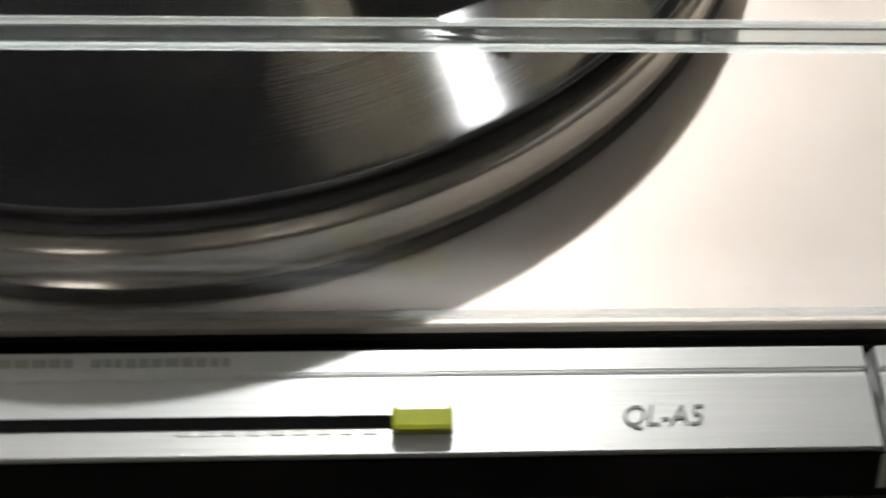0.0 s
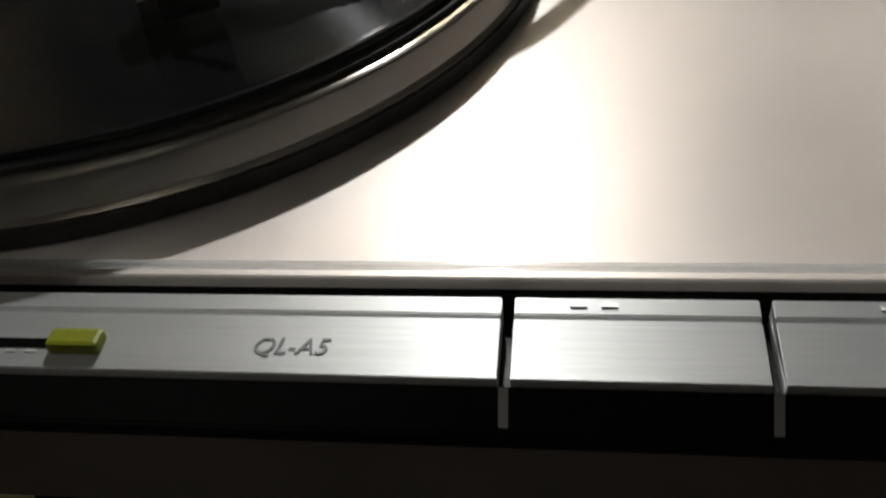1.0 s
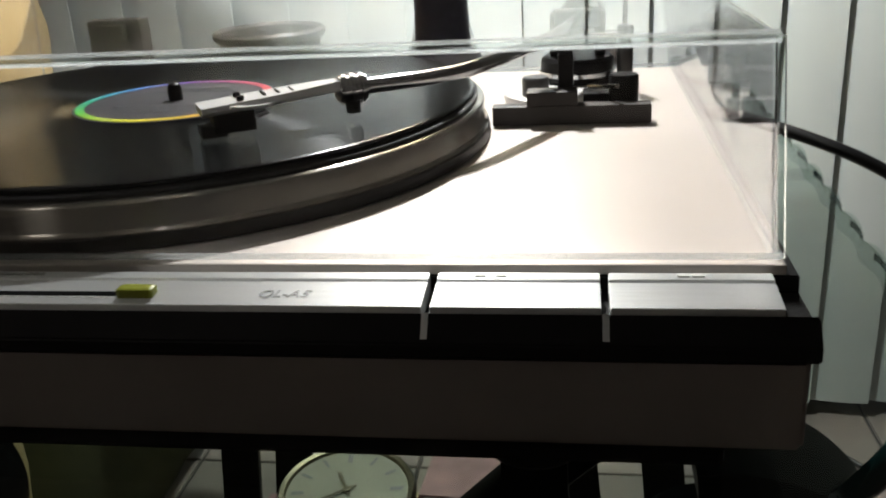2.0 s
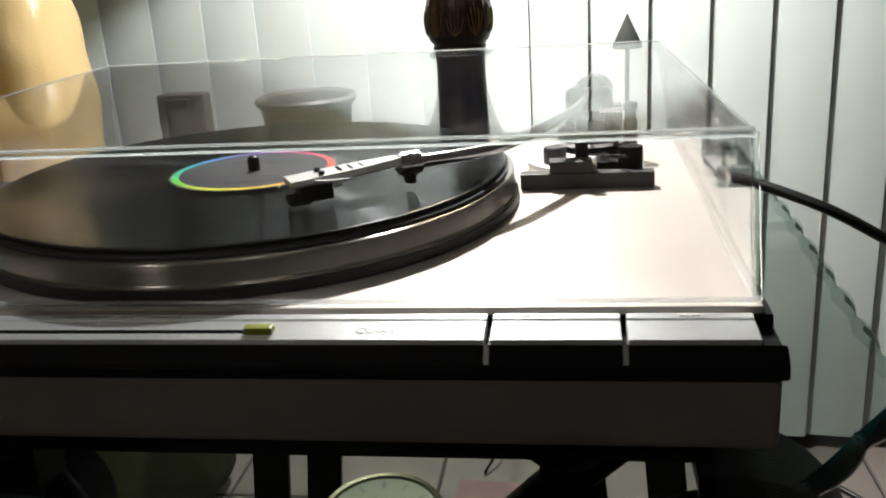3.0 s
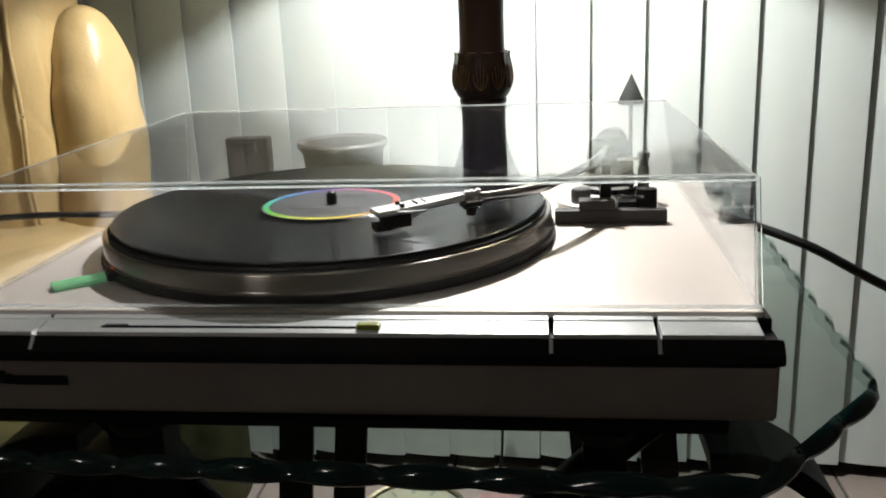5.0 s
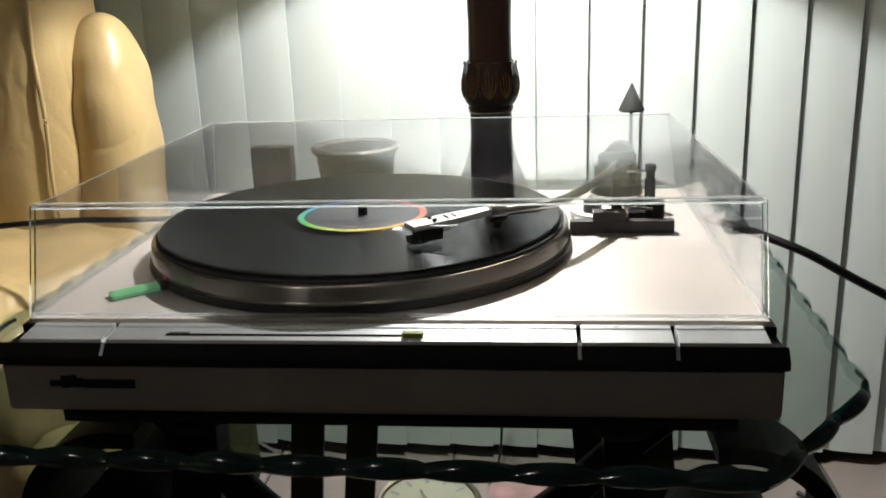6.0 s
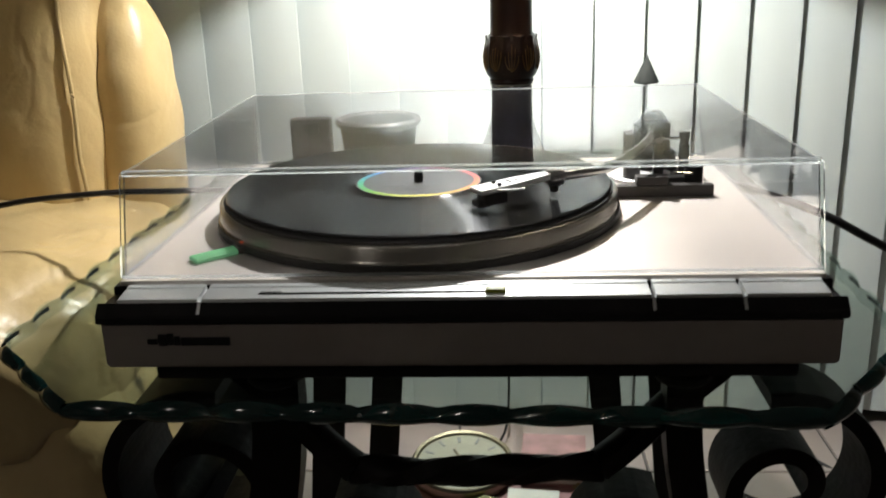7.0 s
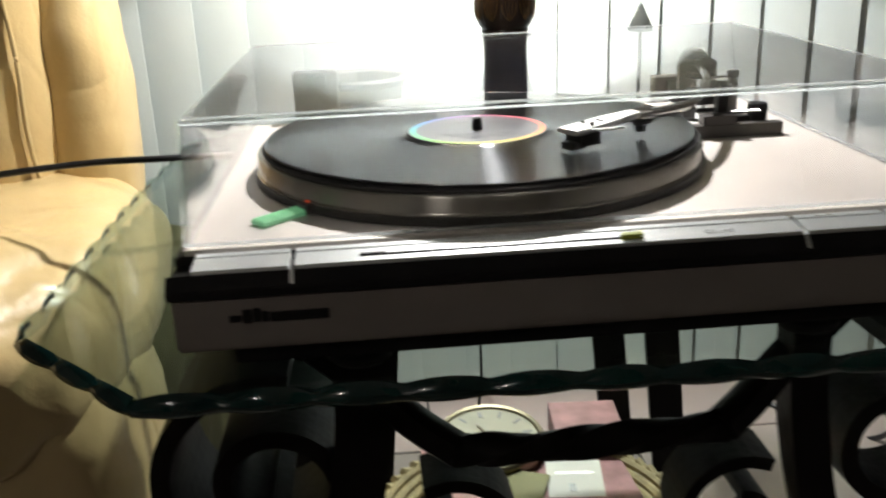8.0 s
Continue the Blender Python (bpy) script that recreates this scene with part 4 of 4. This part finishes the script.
def table_lamp():
    L = thing("table_lamp", LAMP[0], LAMP[1], GLASS_Z, "carved dark wooden table lamp with blue base and cloth shade", "lamp")
    g = -GLASS_Z
    part("lamp_base", lathe([(0, 0), (0.052, 0), (0.054, 0.003), (0.050, 0.008), (0.044, 0.0125), (0.038, 0.028), (0.031, 0.045), (0.0255, 0.064), (0.0238, 0.080), (0.0242, 0.100), (0.0250, 0.112)], 48), M_NAVY, L, "dark blue glazed flared base", True)
    part("stem", lathe([(0.0250, 0.106), (0.0265, 0.109), (0.0255, 0.112), (0.029, 0.116), (0.0318, 0.124), (0.0326, 0.136), (0.0315, 0.147), (0.0290, 0.156), (0.0260, 0.160), (0.0248, 0.166), (0.0246, 0.20), (0.0260, 0.26), (0.0285, 0.33), (0.0290, 0.36), (0.0200, 0.37), (0.0140, 0.40), (0.010, 0.46), (0, 0.46)], 48), M_WOOD, L, "dark carved wooden stem", True)
    for i in range(10):
        a = 2 * math.pi * i / 10
        pts = [(0.0285 * math.cos(a), 0.0285 * math.sin(a), 0.118), (0.0320 * math.cos(a), 0.0320 * math.sin(a), 0.130), (0.0312 * math.cos(a), 0.0312 * math.sin(a), 0.146), (0.0292 * math.cos(a), 0.0292 * math.sin(a), 0.1565), (0.0300 * math.cos(a), 0.0300 * math.sin(a), 0.1620)]
        part("carved_leaf", sweep(smooth_path(pts, 5), [(-0.0075, -0.0016), (0, 0.0014), (0.0075, -0.0016)], up=(math.cos(a), math.sin(a), 0)), M_WOOD, L)
    # Added ring: stands in for the bright line of the lid's rear edge.
    part("lid_line_ring", lathe([(0.0250, 0.1035), (0.0266, 0.1040), (0.0268, 0.1052), (0.0262, 0.1062), (0.0248, 0.1062)], 48), M_CHROME, L, "thin silver ring added for the bright lid edge line", True)
    # worn gilt leaves in low relief: veins that fan out from the foot of each leaf
    rng2 = random.Random(12)
    for i in range(7):
        a0 = -math.pi / 2 + (i - 3) * 0.62
        for k in range(5):
            lean, tall = (k - 2) * 0.13, 0.030 - 0.005 * abs(k - 2) + rng2.uniform(-0.003, 0.003)
            pts = []
            for q in range(7):
                u = q / 6
                z = 0.122 + tall * u
                r = 0.0290 + 0.0046 * math.sin(math.pi * min(1.0, (z - 0.112) / 0.046)) + 0.0002 * (k % 2)
                a = a0 + lean * u ** 0.7 * (1.6 - 0.7 * u)
                pts.append((r * math.cos(a), r * math.sin(a), z))
            part("gilt_vein", sweep(smooth_path(pts, 2), circle(0.00042 + rng2.uniform(0, 0.00022), 5)), M_GOLD, L)
    z0, z1 = 0.377 - GLASS_Z, 0.64 - GLASS_Z
    sh = part("shade", lathe([(0.172, z0), (0.095, z1), (0.0935, z1), (0.1705, z0)], 64, close=True, center=(0.006, 0, 0)), M_SHADE, L, "cream cloth lampshade", True)
    part("harp", sweep([(0, 0, 0.44), (0.04, 0, 0.49), (0.045, 0, 0.58), (0, 0, 0.69), (-0.045, 0, 0.58), (-0.04, 0, 0.49), (0, 0, 0.44)], circle(0.0015, 6), up=(0, 1, 0)), M_BRASS, L)
    part("bulb", lathe([(0, -0.026), (0.012, -0.022), (0.020, -0.008), (0.020, 0.006), (0.012, 0.020), (0, 0.026)], 24, center=(0, 0, BULB_Z - GLASS_Z + 0.03)), glow, L, "lit lamp bulb", True)
    return L


table_lamp()


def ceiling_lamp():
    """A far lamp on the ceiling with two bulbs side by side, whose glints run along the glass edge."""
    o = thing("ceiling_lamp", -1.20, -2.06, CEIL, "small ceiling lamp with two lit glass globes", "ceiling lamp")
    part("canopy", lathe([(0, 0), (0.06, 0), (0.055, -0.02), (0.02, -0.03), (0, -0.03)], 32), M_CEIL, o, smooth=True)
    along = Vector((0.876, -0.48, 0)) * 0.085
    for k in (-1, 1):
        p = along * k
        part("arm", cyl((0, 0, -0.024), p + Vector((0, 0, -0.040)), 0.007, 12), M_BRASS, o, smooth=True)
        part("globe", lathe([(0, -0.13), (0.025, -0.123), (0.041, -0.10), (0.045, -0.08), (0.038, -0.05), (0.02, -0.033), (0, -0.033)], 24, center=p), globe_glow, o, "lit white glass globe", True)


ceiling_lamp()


def finial_rod():
    o = thing("pointed_rod", 0.203, 0.625, GLASS_Z, "thin dark rod with a pointed cone top on glass table", "ornament")
    part("rod", cyl((0, 0, 0.006), (0, 0, 0.102), 0.0022, 10), M_FINIAL, o, smooth=True)
    bm = bmesh.new()
    h, w = 0.131, 0.0152
    z0 = 0.0985
    ap = bm.verts.new((0, 0, h))
    ring = [bm.verts.new((w * math.cos(a), w * math.sin(a), z0)) for a in [2 * math.pi * i / 24 for i in range(24)]]
    low = [bm.verts.new((v.co.x * 0.9, v.co.y * 0.9, z0 - 0.0015)) for v in ring]
    for i in range(24):
        j = (i + 1) % 24
        bm.faces.new((ap, ring[i], ring[j]))
        bm.faces.new((ring[i], low[i], low[j], ring[j]))
    bm.faces.new(low)
    part("cone_top", bm, M_FINIAL, o, smooth=True)
    part("stand", lathe([(0, 0), (0.018, 0), (0.018, 0.003), (0.006, 0.007), (0, 0.007)], 24), M_FINIAL, o, smooth=True)


finial_rod()

bowl = thing("bowl", -0.125, 0.60, GLASS_Z, "grey glazed round bowl standing on the glass table", "bowl")
part("bowl_body", lathe([(0, 0), (0.034, 0), (0.037, 0.004), (0.044, 0.03), (0.047, 0.056), (0.052, 0.060), (0.053, 0.064), (0.050, 0.067), (0.045, 0.064), (0.040, 0.03), (0.030, 0.008), (0, 0.007)], 48), M_POT, bowl, smooth=True)


def cable(name, pts, r, label, plug=None):
    o = thing(name, *pts[0], label, "cable")
    q = [Vector(p) - Vector(pts[0]) for p in smooth_path(pts, 14)]
    part("cord", sweep(q, circle(r, 10)), M_CABLE, o, smooth=True)
    if plug:
        part("plug", cyl(Vector(plug) - Vector(pts[0]), Vector(plug) - Vector(pts[0]) + Vector((0.02, 0.01, 0.002)), r * 1.6, 12), M_CABLE, o, smooth=True)
    return o


cable("signal_cable", [(0.20, 0.40, -0.034), (0.26, 0.40, -0.038), (0.325, 0.36, -0.053), (0.375, 0.345, -0.078), (0.43, 0.35, -0.110), (0.52, 0.42, -0.18), (0.60, 0.55, -0.36), (0.62, 0.72, FLOOR_Z + 0.006), (0.50, 0.85, FLOOR_Z + 0.006)], 0.0042, "thick black cable hanging over the table edge")
cable("power_cable", [(-0.20, 0.40, -0.034), (-0.245, 0.385, -0.028), (-0.30, 0.355, -0.021), (-0.36, 0.345, -0.019), (-0.44, 0.34, -0.024), (-0.52, 0.34, -0.036), (-0.62, 0.36, -0.045), (-0.70, 0.42, -0.045)], 0.0030, "thin black cord lying over sofa arm")
cable("floor_cord", [(0.01, 0.86, FLOOR_Z + 0.004), (0.03, 0.88, -0.56), (0.035, 0.885, -0.40), (0.045, 0.80, -0.15), (0.048, 0.70, -0.066)], 0.0022, "thin dark lamp cord dropping to the floor")


def basket():
    b = thing("basket", 0.0, 0.228, -0.367, "shallow woven straw basket on the iron shelf", "basket")
    part("woven_floor", lathe([(0, 0.0), (0.105, 0.0), (0.105, 0.004), (0, 0.004)], 40), M_WICKER, b)
    for k in range(5):
        r = 0.108 + 0.007 * k
        n = 120
        pts = [(r * math.cos(2 * math.pi * i / n), r * math.sin(2 * math.pi * i / n), 0.005 + 0.0060 * k + 0.0016 * math.sin(i * math.pi + k * math.pi)) for i in range(n + 1)]
        part("coil", sweep(pts, circle(0.0046, 7)), M_WICKER, b)
    for i in range(60):
        a = 2 * math.pi * i / 60
        p = Vector((0.140 * math.cos(a), 0.140 * math.sin(a), 0.0300))
        t = Vector((-math.sin(a), math.cos(a), 0.5)).normalized()
        part("rim_braid", cyl(p - t * 0.008, p + t * 0.008, 0.0042, 7), M_WICKER, b)
    return b


basket()


def clock():
    c = thing("clock", -0.020, 0.345, -0.3235, "round brass-rimmed clock with ivory dial, lying on its back", "clock")
    c.rotation_euler = (radians(5), 0, radians(8))
    part("clock_case", lathe([(0, -0.012), (0.050, -0.012), (0.054, -0.008), (0.055, 0.004), (0.053, 0.0068), (0.0495, 0.0060), (0.0485, 0.003), (0, 0.003)], 56), M_BRASS, c, smooth=True)
    part("dial", lathe([(0, 0.0036), (0.0482, 0.0036), (0.0482, 0.0031)], 56), M_DIAL, c)
    for i in range(12):
        a = math.pi * i / 6
        bm = box((-0.0013 if i % 3 else -0.002, 0.034, 0.0037), (0.0013 if i % 3 else 0.002, 0.044, 0.0040))
        part("hour_mark", bm, M_PRINT, c, m=pose(0, 0, 0, 0, 0, math.degrees(a)))
    part("clock_hand", box((-0.0012, -0.006, 0.0046), (0.0012, 0.022, 0.0052)), M_BRASS, c, m=pose(0, 0, 0, 0, 0, 20))
    part("clock_hand", box((-0.0010, -0.008, 0.0054), (0.0010, 0.034, 0.0060)), M_BRASS, c, m=pose(0, 0, 0, 0, 0, 118))
    part("hub", lathe([(0, 0.0066), (0.003, 0.0062), (0.0032, 0.004)], 16), M_BRASS, c, smooth=True)
    return c


clock()


def flat_box(name, x, y, z, w, d, h, turn, material, label, category, page=None):
    o = thing(name, x, y, z, label, category)
    o.rotation_euler = (0, 0, radians(turn))
    part("cover", box((-w / 2, -d / 2, h - 0.0018), (w / 2, d / 2, h), 0.0005), material, o)
    part("cover", box((-w / 2, -d / 2, 0), (w / 2, d / 2, 0.0018), 0.0005), material, o)
    part("pages", box((-w / 2 + 0.002, -d / 2 + 0.002, 0.0017), (w / 2 - 0.001, d / 2 - 0.002, h - 0.0017)), page or M_PAPER, o)
    part("spine", box((-w / 2 - 0.001, -d / 2, 0.0002), (-w / 2 + 0.001, d / 2, h - 0.0002), 0.0004), material, o)
    return o


flat_box("book", 0.010, 0.300, -0.3625, 0.19, 0.13, 0.026, 3, M_PINK, "faded pink hardback book in the basket", "book")
flat_box("small_book", 0.077, 0.350, -0.3360, 0.066, 0.055, 0.030, -4, M_PINK, "small faded pink book on the larger one", "book")
card = thing("card", 0.050, 0.268, -0.3355, "white printed card leaning in the basket", "card")
card.rotation_euler = (radians(12), 0, radians(-6))
part("sheet", box((-0.026, -0.036, 0), (0.026, 0.036, 0.0012), 0.0003), M_PAPER, card)
part("print_bar", box((-0.006, -0.004, 0.0012), (0.000, 0.006, 0.0015)), M_PRINT, card)
part("print_bar", box((-0.018, 0.018, 0.0012), (0.018, 0.021, 0.0015)), M_PRINT_FAINT, card)
card2 = thing("folder", -0.005, 0.262, -0.3355, "olive and white folded leaflet in the basket", "leaflet")
card2.rotation_euler = (radians(10), 0, radians(-24))
part("sheet", box((-0.020, -0.034, 0), (0.022, 0.034, 0.0016), 0.0003), M_OLIVE, card2)

# ---------------------------------------------------------------- floor tiles, each one a piece
TS, GAP = 0.31, 0.005
bm = bmesh.new()
box((-TS / 2 + GAP / 2, -TS / 2 + GAP / 2, -0.008), (TS / 2 - GAP / 2, TS / 2 - GAP / 2, 0.0), 0.0012, bm, 1)
tile = part("tile", bm, M_TILE, floor)
first = True
rng = random.Random(7)
for i in range(-9, 8):
    for j in range(-14, 4):
        x, y = 0.10 + i * TS, 0.02 + j * TS
        if x - TS / 2 < RX0 or x + TS / 2 > RX1 + 0.1 or y + TS / 2 > RY1 + 0.02 or y - TS / 2 < RY0:
            continue
        o = tile if first else tile.copy()
        if not first:
            scene.collection.objects.link(o)
        first = False
        o.parent = floor
        o.matrix_local = pose(x, y, FLOOR_Z + rng.uniform(-0.0004, 0.0004))
